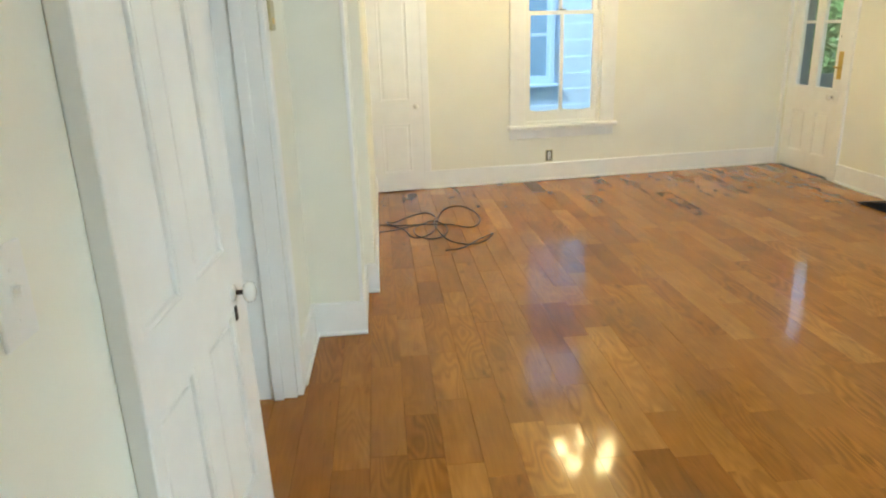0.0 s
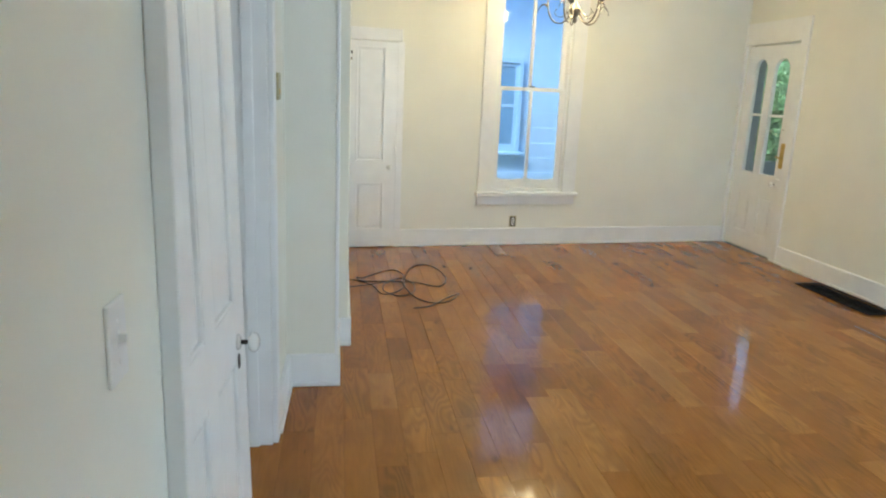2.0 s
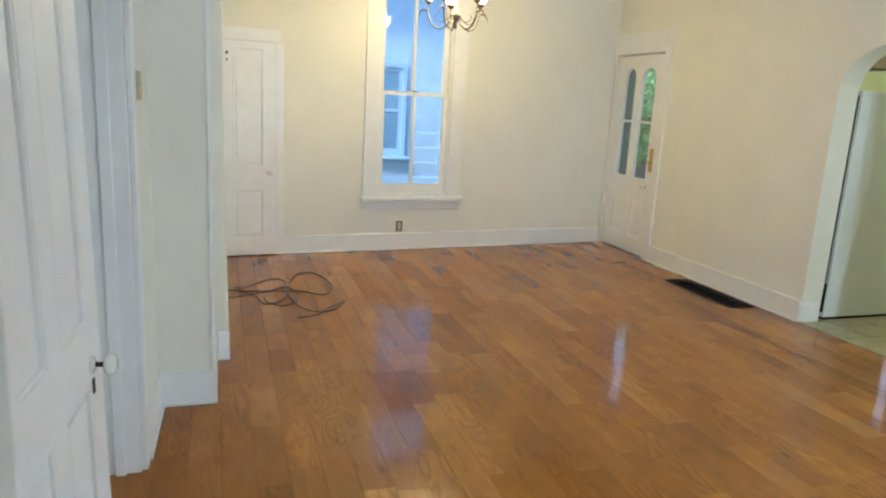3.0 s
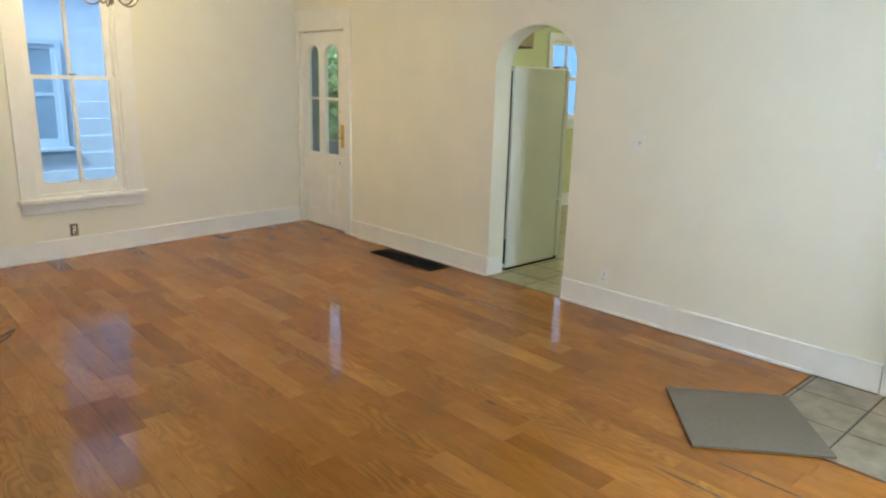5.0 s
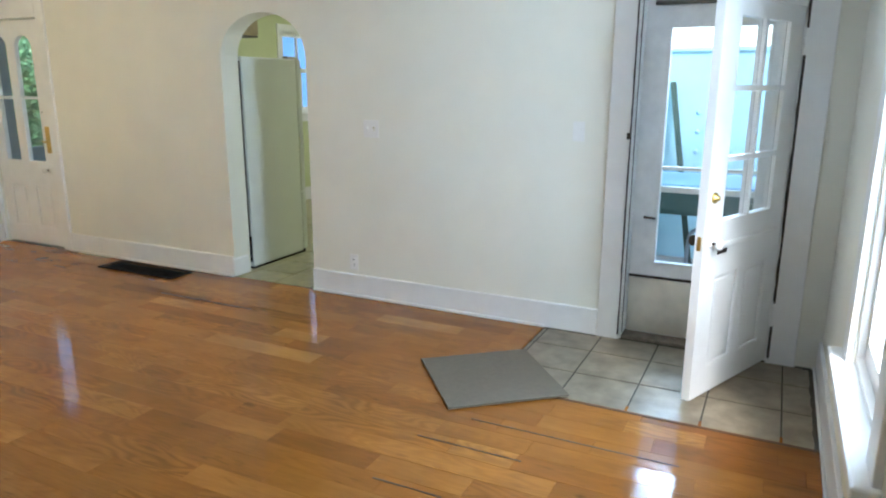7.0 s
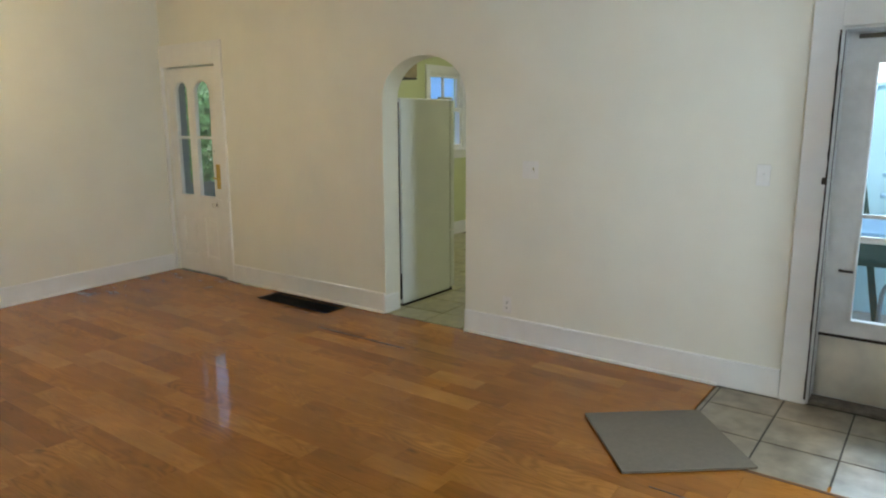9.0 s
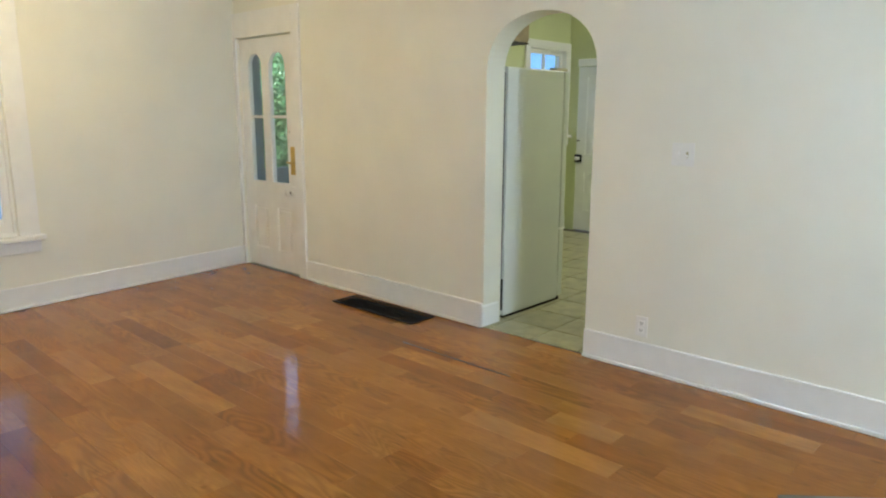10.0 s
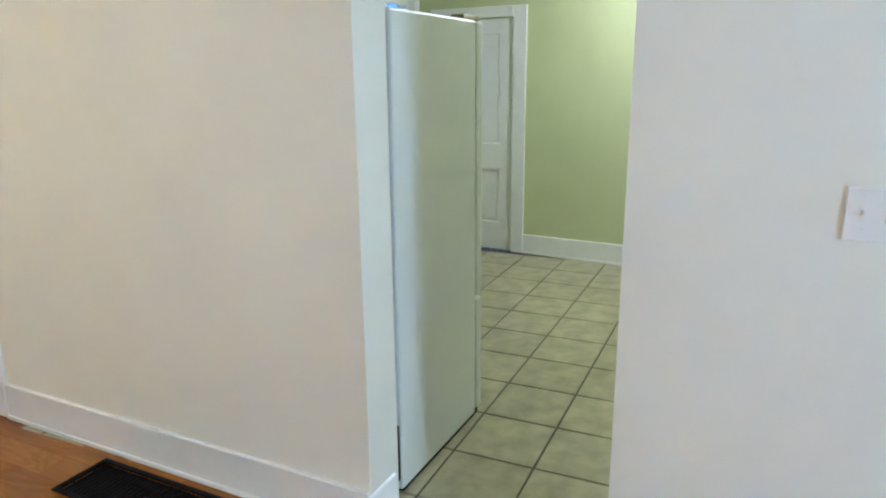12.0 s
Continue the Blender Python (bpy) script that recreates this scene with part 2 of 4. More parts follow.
# ---- building helpers ----
def box(bm, x0, x1, y0, y1, z0, z1, bevel=0.0, m=None):
    made = bmesh.ops.create_cube(bm, size=1.0)["verts"]
    for v in made:
        v.co = Vector(((x0 + x1) / 2 + v.co.x * (x1 - x0), (y0 + y1) / 2 + v.co.y * (y1 - y0), (z0 + z1) / 2 + v.co.z * (z1 - z0)))
    if m is not None:
        bmesh.ops.transform(bm, matrix=m, verts=made)
    if bevel:
        edges = list({e for v in made for e in v.link_edges})
        bmesh.ops.bevel(bm, geom=edges, offset=bevel, segments=2, affect="EDGES", profile=0.5)
    return bm


def boxed(x0, x1, y0, y1, z0, z1, bevel=0.0, m=None):
    return box(bmesh.new(), x0, x1, y0, y1, z0, z1, bevel, m)


def plate(u0, u1, z0, z1, t0, t1, holes=()):
    """A slab in the x-z plane with rectangular holes (u0, u1, z0, z1) through it."""
    us = sorted({u0, u1, *[c for h in holes for c in h[:2] if u0 < c < u1]})
    zs = sorted({z0, z1, *[c for h in holes for c in h[2:] if z0 < c < z1]})

    def solid(i, j):
        if not (0 <= i < len(us) - 1 and 0 <= j < len(zs) - 1):
            return False
        u, z = (us[i] + us[i + 1]) / 2, (zs[j] + zs[j + 1]) / 2
        return not any(h[0] < u < h[1] and h[2] < z < h[3] for h in holes)
    bm, cache = bmesh.new(), {}

    def v(i, j, k):
        if (i, j, k) not in cache:
            cache[i, j, k] = bm.verts.new((us[i], (t0, t1)[k], zs[j]))
        return cache[i, j, k]
    for i in range(len(us) - 1):
        for j in range(len(zs) - 1):
            if not solid(i, j):
                continue
            bm.faces.new([v(i, j, 0), v(i + 1, j, 0), v(i + 1, j + 1, 0), v(i, j + 1, 0)])
            bm.faces.new([v(i, j, 1), v(i, j + 1, 1), v(i + 1, j + 1, 1), v(i + 1, j, 1)])
            if not solid(i - 1, j):
                bm.faces.new([v(i, j, 0), v(i, j + 1, 0), v(i, j + 1, 1), v(i, j, 1)])
            if not solid(i + 1, j):
                bm.faces.new([v(i + 1, j, 0), v(i + 1, j, 1), v(i + 1, j + 1, 1), v(i + 1, j + 1, 0)])
            if not solid(i, j - 1):
                bm.faces.new([v(i, j, 0), v(i, j, 1), v(i + 1, j, 1), v(i + 1, j, 0)])
            if not solid(i, j + 1):
                bm.faces.new([v(i, j + 1, 0), v(i + 1, j + 1, 0), v(i + 1, j + 1, 1), v(i, j + 1, 1)])
    return bm


def lathe(profile, segments=20, m=None, bm=None):
    """Turns (radius, height) pairs round z."""
    bm = bm or bmesh.new()
    rings = []
    for r, z in profile:
        rings.append([bm.verts.new((r * math.cos(2 * math.pi * i / segments), r * math.sin(2 * math.pi * i / segments), z)) for i in range(segments)])
    for a, b in zip(rings, rings[1:]):
        for i in range(segments):
            bm.faces.new([a[i], a[(i + 1) % segments], b[(i + 1) % segments], b[i]])
    bm.faces.new(list(reversed(rings[0])))
    bm.faces.new(rings[-1])
    for f in bm.faces:
        f.smooth = True
    if m is not None:
        bmesh.ops.transform(bm, matrix=m, verts=[v for ring in rings for v in ring])
    return bm


def tube(points, radius, sides=8, bm=None, taper=None):
    bm = bm or bmesh.new()
    pts = [Vector(p) for p in points]
    rings, up = [], Vector((0.013, 0.021, 1)).normalized()
    for i, p in enumerate(pts):
        d = (pts[min(i + 1, len(pts) - 1)] - pts[max(i - 1, 0)]).normalized()
        if abs(d.dot(up)) > 0.98:
            up = Vector((1, 0.03, 0.02)).normalized()
        a = d.cross(up).normalized()
        b = d.cross(a).normalized()
        r = radius if taper is None else radius + (taper - radius) * i / (len(pts) - 1)
        rings.append([bm.verts.new(p + r * (math.cos(2 * math.pi * k / sides) * a + math.sin(2 * math.pi * k / sides) * b)) for k in range(sides)])
    for a, b in zip(rings, rings[1:]):
        for k in range(sides):
            bm.faces.new([a[k], a[(k + 1) % sides], b[(k + 1) % sides], b[k]])
    bm.faces.new(list(reversed(rings[0])))
    bm.faces.new(rings[-1])
    for f in bm.faces:
        f.smooth = True
    return bm


def smooth_line(points, steps=8):
    """A Catmull-Rom line through the points."""
    p = [Vector(q) for q in points]
    p = [p[0] * 2 - p[1]] + p + [p[-1] * 2 - p[-2]]
    out = []
    for i in range(1, len(p) - 2):
        for s in range(steps):
            t = s / steps
            out.append(0.5 * ((2 * p[i]) + (p[i + 1] - p[i - 1]) * t + (2 * p[i - 1] - 5 * p[i] + 4 * p[i + 1] - p[i + 2]) * t ** 2 + (3 * p[i] - p[i - 1] - 3 * p[i + 1] + p[i + 2]) * t ** 3))
    return out + [p[-2]]


def mesh_of(name, bm, mat):
    bmesh.ops.recalc_face_normals(bm, faces=bm.faces[:])
    data = bpy.data.meshes.new(name)
    bm.to_mesh(data)
    bm.free()
    data.materials.append(mat)
    return data


def part(name, bm, mat, parent, label="", m=None):
    ob = new(name, mesh_of(name, bm, mat))
    ob.parent = parent
    if m is not None:
        ob.matrix_basis = m
    return tagged(ob, label)


def thing(name, m, label, category, group="", kind=""):
    ob = new(name)
    ob.empty_display_size = 0.1
    ob.matrix_basis = m
    return tagged(ob, label, category, group, kind)


def solid(name, bm, mat, label, category, m=None, kind="", group=""):
    ob = new(name, mesh_of(name, bm, mat))
    if m is not None:
        ob.matrix_basis = m
    return tagged(ob, label, category, group, kind)


def structure(name, bm, mat, label, category, m=None):
    return solid(name, bm, mat, label, category, m, "structure")


# ---- large structure ----
ARCH = (2.914, 3.685)
SPRING, CROWN = 1.64, 1.978
FRONT = (5.93, 6.735, 1.965)
LANCET = (0.045, 0.885, 2.035)
bm = plate(-0.6, 7.2, 0, CEILING, 0, 0.18, [(*LANCET[:2], -1, LANCET[2]), (*ARCH, -1, CROWN), (*FRONT[:2], -1, FRONT[2])])
centre, half, steps = sum(ARCH) / 2, (ARCH[1] - ARCH[0]) / 2, 28
curve = [(centre - half * math.cos(math.pi * i / steps), SPRING + (CROWN - SPRING) * math.sin(math.pi * i / steps) ** 0.85) for i in range(steps + 1)]
for (ua, za), (ub, zb) in zip(curve, curve[1:]):
    quad = [[bm.verts.new((u, t, z)) for u, z in ((ua, za), (ub, zb), (ub, CROWN), (ua, CROWN))] for t in (0, 0.18)]
    bm.faces.new(quad[0])
    bm.faces.new(list(reversed(quad[1])))
    bm.faces.new([quad[0][0], quad[0][1], quad[1][1], quad[1][0]])
bmesh.ops.remove_doubles(bm, verts=bm.verts[:], dist=0.0005)
structure("wall_east", bm, WALL, "off-white painted wall with rounded arch opening", "wall", EAST)
WIN = (-2.68, -1.94, 0.525, 2.50)
structure("wall_north", plate(-4.9, 0.0, 0, CEILING, 0, 0.2, [WIN]), WALL, "off-white painted wall with one tall window", "wall", NORTH)
SWIN = (1.28, 2.02, 0.525, 2.50)
structure("wall_south", plate(-0.4, 4.9, 0, CEILING, 0, 0.2, [SWIN]), WALL, "off-white painted wall with tall front window", "wall", SOUTH)
HALLDOOR = (-2.02, -0.555, 2.06)
structure("wall_west", plate(-3.75, 0.15, 0, CEILING, 0, 0.30, [(*HALLDOOR[:2], -1, HALLDOOR[2])]), WALL, "off-white painted wall with a wide doorway", "wall", WEST)
# chimney breast, stepped in two
bm = boxed(-4.9, -4.115, -3.515, -2.97, 0, CEILING, 0.004)
structure("wall_breast", bm, WALL, "off-white chimney breast face", "wall")
structure("wall_return", boxed(-4.9, -4.055, -2.966, -0.2, 0, CEILING, 0.004), WALL, "off-white wall return beside closet door", "wall")
structure("trim", boxed(-4.125, -4.108, -3.522, -3.505, 0.16, CEILING, 0.003), TRIM, "white painted corner bead", "trim")
structure("ceiling", boxed(-5.0, 0.1, -7.3, 0.7, CEILING, CEILING + 0.15), CEIL, "plain white plaster ceiling", "ceiling")
structure("floor", boxed(-4.6, 0.0, -7.1, 0.1, -0.15, -0.014), DARKGAP, "varnished oak board floor in warm brown", "floor")
floor = bpy.data.objects["floor"]

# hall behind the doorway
structure("wall_hall", boxed(-6.6, -6.45, -7.2, -2.5, 0, CEILING), HALL, "plain hall wall in a darker grey for shade", "wall")
structure("wall_hall", boxed(-6.5, -4.55, -3.5, -3.35, 0, CEILING), HALL, "plain hall wall in a darker grey for shade", "wall")
structure("wall_hall", boxed(-6.5, -4.6, -7.2, -7.05, 0, CEILING), HALL, "plain hall wall in a darker grey for shade", "wall")
structure("floor", boxed(-6.5, -4.6, -7.1, -3.4, -0.15, -0.01), OAK, "shaded oak hall floor", "floor")
structure("ceiling", boxed(-6.6, -4.5, -7.2, -3.3, CEILING, CEILING + 0.1), CEIL, "plain hall ceiling", "ceiling")

# kitchen
KIN = (2.93, 3.685, 1.14, 2.125)
KDOOR = (1.235, 1.995, 1.93)
structure("wall_kitchen_north", plate(0.18, 3.9, 0, 2.7, 0, 0.16, [KIN]), GREEN, "pale yellow-green kitchen wall with window", "wall", KITCHEN_NORTH)
structure("wall_kitchen_east", plate(0.9, 5.4, 0, 2.7, 0, 0.15, [(*KDOOR[:2], -1, KDOOR[2])]), GREEN, "pale yellow-green kitchen wall with door", "wall", KITCHEN_EAST)
structure("wall_kitchen_south", boxed(0.18, 3.9, -5.4, -5.28, 0, 2.7), GREEN, "pale yellow-green kitchen wall", "wall")
structure("wall_kitchen_west", plate(1.1, 5.28, 0, 2.7, 0.183, 0.19, [(2.86, 3.72, -1, 2.0)]), GREEN, "pale yellow-green paint on kitchen side", "wall", EAST)
structure("ceiling", boxed(0.17, 3.9, -5.4, -1.0, 2.7, 2.8), CEIL, "white kitchen ceiling", "ceiling")
structure("floor", boxed(0.0, 3.85, -5.3, -1.1, -0.15, -0.006), GROUT, "beige ceramic tile kitchen floor", "floor")
kitchen_floor = bpy.data.objects["floor.002"]


# ---- trim ----
def baseboard(m, u0, u1, height=0.165, depth=0.018, mat=None, shoe=True, name="baseboard"):
    b = boxed(u0, u1, -depth, 0, 0, height, 0.003)
    ob = structure(name, b, mat or TRIM, "white painted baseboard with shoe moulding", "baseboard", m)
    if shoe:
        part("shoe_moulding", boxed(u0, u1, -depth - 0.013, -depth - 0.0005, 0, 0.02, 0.005), TRIM, ob)
    return ob


baseboard(EAST, 0.992, ARCH[0] - 0.002)
long_board = baseboard(EAST, ARCH[1] + 0.002, 5.797, shoe=False)
part("shoe_moulding", boxed(ARCH[1] + 0.002, 5.47, -0.031, -0.0185, 0, 0.02, 0.005), TRIM, long_board)
baseboard(NORTH, -3.632, -0.004)
baseboard(SOUTH, 0.01, 4.42)
baseboard(WEST, HALLDOOR[1] + 0.075, 0.02)
baseboard(WEST, -3.4, HALLDOOR[0] - 0.12)
baseboard(pose(0, -3.515, 0, 0, 0, 0), -4.352, -4.097, depth=0.018)
baseboard(pose(-4.115, 0, 0, 0, 0, 90), -3.53, -2.985, depth=0.016, shoe=False)
baseboard(pose(0, -2.966, 0, 0, 0, 0), -4.098, -4.037, depth=0.018)
baseboard(pose(-4.055, 0, 0, 0, 0, 90), -2.982, -0.55, depth=0.016, shoe=False)
baseboard(KITCHEN_EAST, 2.105, 5.2, 0.165)
baseboard(KITCHEN_NORTH, 1.0, 3.75, 0.165)
# small plinth block in the arch's corner
solid("plinth_block", boxed(2.885, 2.925, -0.02, 0.16, 0, 0.15, 0.012), TRIM, "white painted plinth in the arch", "plinth", EAST, "structure")


# ---- windows ----
def smear(u0, u1, z0, y, seed):
    """A thin skin of paint over the foot of a pane, with an uneven upper edge, deeper in the corners."""
    r, bm2, rows2, n = random.Random(seed), bmesh.new(), [], 22
    for i in range(n + 1):
        k = i / n
        h = 0.008 + 0.010 * r.random() + 0.022 * abs(2 * k - 1) ** 4
        rows2.append([bm2.verts.new((u0 + (u1 - u0) * k, y2, z)) for y2, z in ((y, z0), (y, z0 + h), (y + 0.0012, z0 + h), (y + 0.0012, z0))])
    for p, q in zip(rows2, rows2[1:]):
        for k in range(4):
            bm2.faces.new([p[k], q[k], q[(k + 1) % 4], p[(k + 1) % 4]])
    bm2.faces.new(rows2[0])
    bm2.faces.new(rows2[-1])
    return bm2


def sash_window(name, m, opening, label, casing=0.14, sill=True, meeting=1.51, panes=2, inset=0.0, smears=False):
    u0, u1, z0, z1 = opening
    w = thing(name, m, label, "window", kind="structure")
    part("window_casing", boxed(u0 - casing, u0, -0.022, 0.0, z0 - 0.02, z1 + casing, 0.004), TRIM, w)
    part("window_casing", boxed(u1, u1 + casing, -0.022, 0.0, z0 - 0.02, z1 + casing, 0.004), TRIM, w)
    part("window_casing", boxed(u0 + 0.001, u1 - 0.001, -0.022, 0.0, z1, z1 + casing, 0.004), TRIM, w)
    if sill:
        part("window_sill", boxed(u0 - casing - 0.022, u1 + casing + 0.022, -0.07, 0.06, z0 - 0.032, z0 + 0.004, 0.008), TRIM, w)
        part("apron", boxed(u0 - casing, u1 + casing, -0.02, -0.001, z0 - 0.122, z0 - 0.034, 0.004), TRIM, w)
    # box frame
    part("window_frame", plate(u0 + 0.001, u1 - 0.001, z0 + 0.001, z1 - 0.001, 0.05 + inset, 0.19 + inset, [(u0 + 0.02, u1 - 0.02, z0 + 0.03, z1 - 0.02)]), TRIM, w)
    stile, mid = 0.046, (u0 + u1) / 2
    for za, zb, t in ((z0 + 0.031, meeting + 0.017, 0.075 + inset), (meeting - 0.017, z1 - 0.021, 0.115 + inset)):
        low = 0.075 if za < 1 else 0.032
        top = 0.034 if za < 1 else 0.05
        cells = [(u0 + 0.021 + stile, mid - 0.013, za + low, zb - top), (mid + 0.013, u1 - 0.021 - stile, za + low, zb - top)]
        if panes == 1:
            cells = [(u0 + 0.021 + stile, u1 - 0.021 - stile, za + low, zb - top)]
        s = part("sash", plate(u0 + 0.021, u1 - 0.021, za, zb, t, t + 0.034, cells), TRIM, w)
        for c in cells:
            pane = part("pane", boxed(c[0] - 0.004, c[1] + 0.004, t + 0.015, t + 0.019, c[2] - 0.004, c[3] + 0.004), GLASS, s)
            pane.visible_shadow = False
            if smears and za < 1:
                part("paint_smear", smear(c[0], c[1], c[2], t + 0.0135, int(c[0] * 977)), TRIM, s, "ragged white paint on the glass")
    part("sash_lock", boxed(mid - 0.03, mid + 0.03, 0.06 + inset, 0.075 + inset, meeting + 0.018, meeting + 0.03, 0.003), NICKEL, w)
    return w


sash_window("window_1", NORTH, WIN, "white painted double-hung window with four panes", inset=-0.042, smears=True)
sash_window("window_2", SOUTH, SWIN, "tall white double-hung front window, bright outside", inset=-0.042)
sash_window("window_3", KITCHEN_NORTH, KIN, "white kitchen window with four panes", casing=0.07, meeting=1.66, inset=-0.068)


def casing_set(m, u0, u1, top, left, right, head, mat=TRIM):
    name, proud = "door_casing", 0.022
    c = thing(name, m, "white painted wooden door casing", "door casing", kind="structure")
    if left:
        part("side_casing", boxed(u0 - left, u0, -proud, 0, 0, top + head, 0.004), mat, c)
    if right:
        part("side_casing", boxed(u1, u1 + right, -proud, 0, 0, top + head, 0.004), mat, c)
    part("head_casing", boxed(u0 + 0.001, u1 - 0.001, -proud, 0, top, top + head, 0.004), mat, c)
    return c


casing_set(EAST, *LANCET, 0.043, 0.105, 0.21)
casing_set(EAST, *FRONT, 0.13, 0.145, 0.13)
hall_casing = casing_set(WEST, HALLDOOR[0], HALLDOOR[1], HALLDOOR[2], 0, 0.07, 0.11)
part("side_casing", boxed(HALLDOOR[0] - 0.05, HALLDOOR[0], -0.036, 0, 0, HALLDOOR[2] + 0.11, 0.004), TRIM, hall_casing)
casing_set(KITCHEN_EAST, *KDOOR, 0, 0.11, 0.085)
solid("door_jamb", plate(FRONT[0] + 0.0, FRONT[1], 0.0, FRONT[2], 0.001, 0.1795, [(FRONT[0] + 0.012, FRONT[1] - 0.012, -1, FRONT[2] - 0.012)]), WORN, "worn white front door jamb with chipped edge", "door jamb", EAST, "structure")
solid("door_jamb", boxed(HALLDOOR[1] - 0.016, HALLDOOR[1] - 0.001, 0.0, 0.299, 0, HALLDOOR[2], 0.003), TRIM, "white painted doorway jamb", "door jamb", WEST, "structure")
# Added panel that hides the dark hall and bounces light into the gap.
structure("wall_filler", boxed(-1.235, HALLDOOR[1] - 0.017, 0.155, 0.19, 0, HALLDOOR[2] - 0.001), TRIM, "white filler panel added beside the hall door", "wall", WEST)
solid("door_stop", boxed(HALLDOOR[1] - 0.030, HALLDOOR[1] - 0.0165, 0.052, 0.092, 0, HALLDOOR[2] - 0.02, 0.003), TRIM, "white painted stop on the doorway jamb", "door stop", WEST, "structure")
solid("door_jamb", boxed(0.0452, 0.056, 0.062, 0.1795, 0, 2.034), POSTGREY, "grey painted outer door jamb", "door jamb", EAST, "structure")
solid("threshold", boxed(FRONT[0], FRONT[1], 0.002, 0.20, -0.02, 0.020, 0.006), SILLWOOD, "dark worn wooden threshold", "threshold", EAST, "structure")


# ---- doors ----
def knob(parent, m, mat, label="", size=0.027):
    """Round knob on a rose; local z points away from the door."""
    k = part("knob", lathe([(0.008, 0.030), (size * 0.7, 0.032), (size * 0.97, 0.040), (size, 0.046), (size * 0.85, 0.055), (size * 0.5, 0.060), (0.0005, 0.061)], 18), mat, parent, label, m)
    part("shaft", lathe([(0.0065, 0.004), (0.0065, 0.031)], 12), IRON, k, "dark iron shaft")
    part("rose", lathe([(0.022, 0.0), (0.022, 0.004), (0.014, 0.009), (0.006, 0.010)], 18), mat, k)
    return k


def panelled(parent, w, h, t, panels, mat, holes=(), name="door_leaf", recess=0.012, both=False):
    """Stiles and rails with recessed panels, local x 0..w, front at y = 0."""
    leaf = part(name, plate(0, w, 0, h, 0, t, [*panels, *holes]), mat, parent)
    for u0, u1, z0, z1 in panels:
        p = boxed(u0 - 0.001, u1 + 0.001, recess, t - recess, z0 - 0.001, z1 + 0.001)
        box(p, u0 + 0.03, u1 - 0.03, recess - 0.006, recess + 0.002, z0 + 0.03, z1 - 0.03, 0.005)
        if both:
            box(p, u0 + 0.03, u1 - 0.03, t - recess - 0.002, t - recess + 0.006, z0 + 0.03, z1 - 0.03, 0.005)
        part("panel", p, mat, leaf)
        sides = ((0.001, recess + 0.001), (t - recess - 0.001, t - 0.001)) if both else ((0.001, recess + 0.001),)
        for a, b, c, d in ((u0, u0 + 0.012, z0, z1), (u1 - 0.012, u1, z0, z1), (u0 + 0.012, u1 - 0.012, z0, z0 + 0.012), (u0 + 0.012, u1 - 0.012, z1 - 0.012, z1)):
            for y0, y1 in sides:
                part("moulding", boxed(a, b, y0, y1, c, d, 0.003), mat, leaf)
    return leaf


OUT = pose(0, 0, 0, 90, 0, 0)     # turns local z to point out of a wall face, towards -y

# exterior door with two lancet lights, beside the far corner
d1 = thing("door_1", EAST @ pose(0.049, 0.018, 0.012), "closed white door with two round-topped glass lights", "door", kind="structure")
W1, H1 = 0.832, 2.012
lights = [(0.127, 0.330), (0.442, 0.682)]
ZB, ZT = 0.780, 1.885
leaf = panelled(d1, W1, H1, 0.042, [(0.127, 0.342, 0.165, 0.565), (0.482, 0.697, 0.165, 0.565)], TRIM, [(a, b, ZB, ZT) for a, b in lights])
for a, b in lights:
    c, r = (a + b) / 2, (b - a) / 2
    bm = bmesh.new()
    zc = ZT - r
    arc = [(c - r * math.cos(math.pi * i / 14), zc + r * math.sin(math.pi * i / 14)) for i in range(15)]
    for (ua, za), (ub, zb) in zip(arc, arc[1:]):
        q = [[bm.verts.new((u, t, z)) for u, z in ((ua, za), (ub, zb), (ub, ZT + 0.0002), (ua, ZT + 0.0002))] for t in (0.0005, 0.0415)]
        bm.faces.new(q[0])
        bm.faces.new(q[1])
        bm.faces.new([q[0][0], q[0][1], q[1][1], q[1][0]])
    part("arched_head", bm, TRIM, leaf)
    part("muntin", boxed(a, b, 0.008, 0.034, 1.335, 1.360, 0.004), TRIM, leaf)
    for za, zb in ((ZB, 1.335), (1.36, ZT - 0.002)):
        g = part("pane", boxed(a, b, 0.019, 0.023, za, zb), GLASS, leaf)
        g.visible_shadow = False
part("lock_plate", boxed(0.724, 0.797, -0.005, 0, 0.865, 1.100, 0.002), BRASS, d1, "worn brass push plate")
bm = tube([(0.760, -0.005, 0.965), (0.760, -0.03, 0.965), (0.750, -0.036, 0.967), (0.717, -0.038, 0.972)], 0.008, 10)
part("lever_handle", bm, BRASS, d1, "brass lever handle")
part("rim_lock", boxed(0.745, 0.822, -0.03, 0, 0.675, 0.765, 0.005), TRIM, d1, "white painted rim lock box")
knob(d1, pose(0.760, -0.03, 0.715) @ OUT, PORCELAIN, "white porcelain knob", 0.024)
for z in (0.25, 1.72):
    part("hinge", boxed(0.002, 0.018, -0.008, 0, z - 0.05, z + 0.05, 0.003), TRIM, d1)
part("keyhole", lathe([(0.006, 0), (0.006, 0.002), (0.003, 0.002)], 10, pose(0.715, 0, 1.225) @ OUT), IRON, d1)

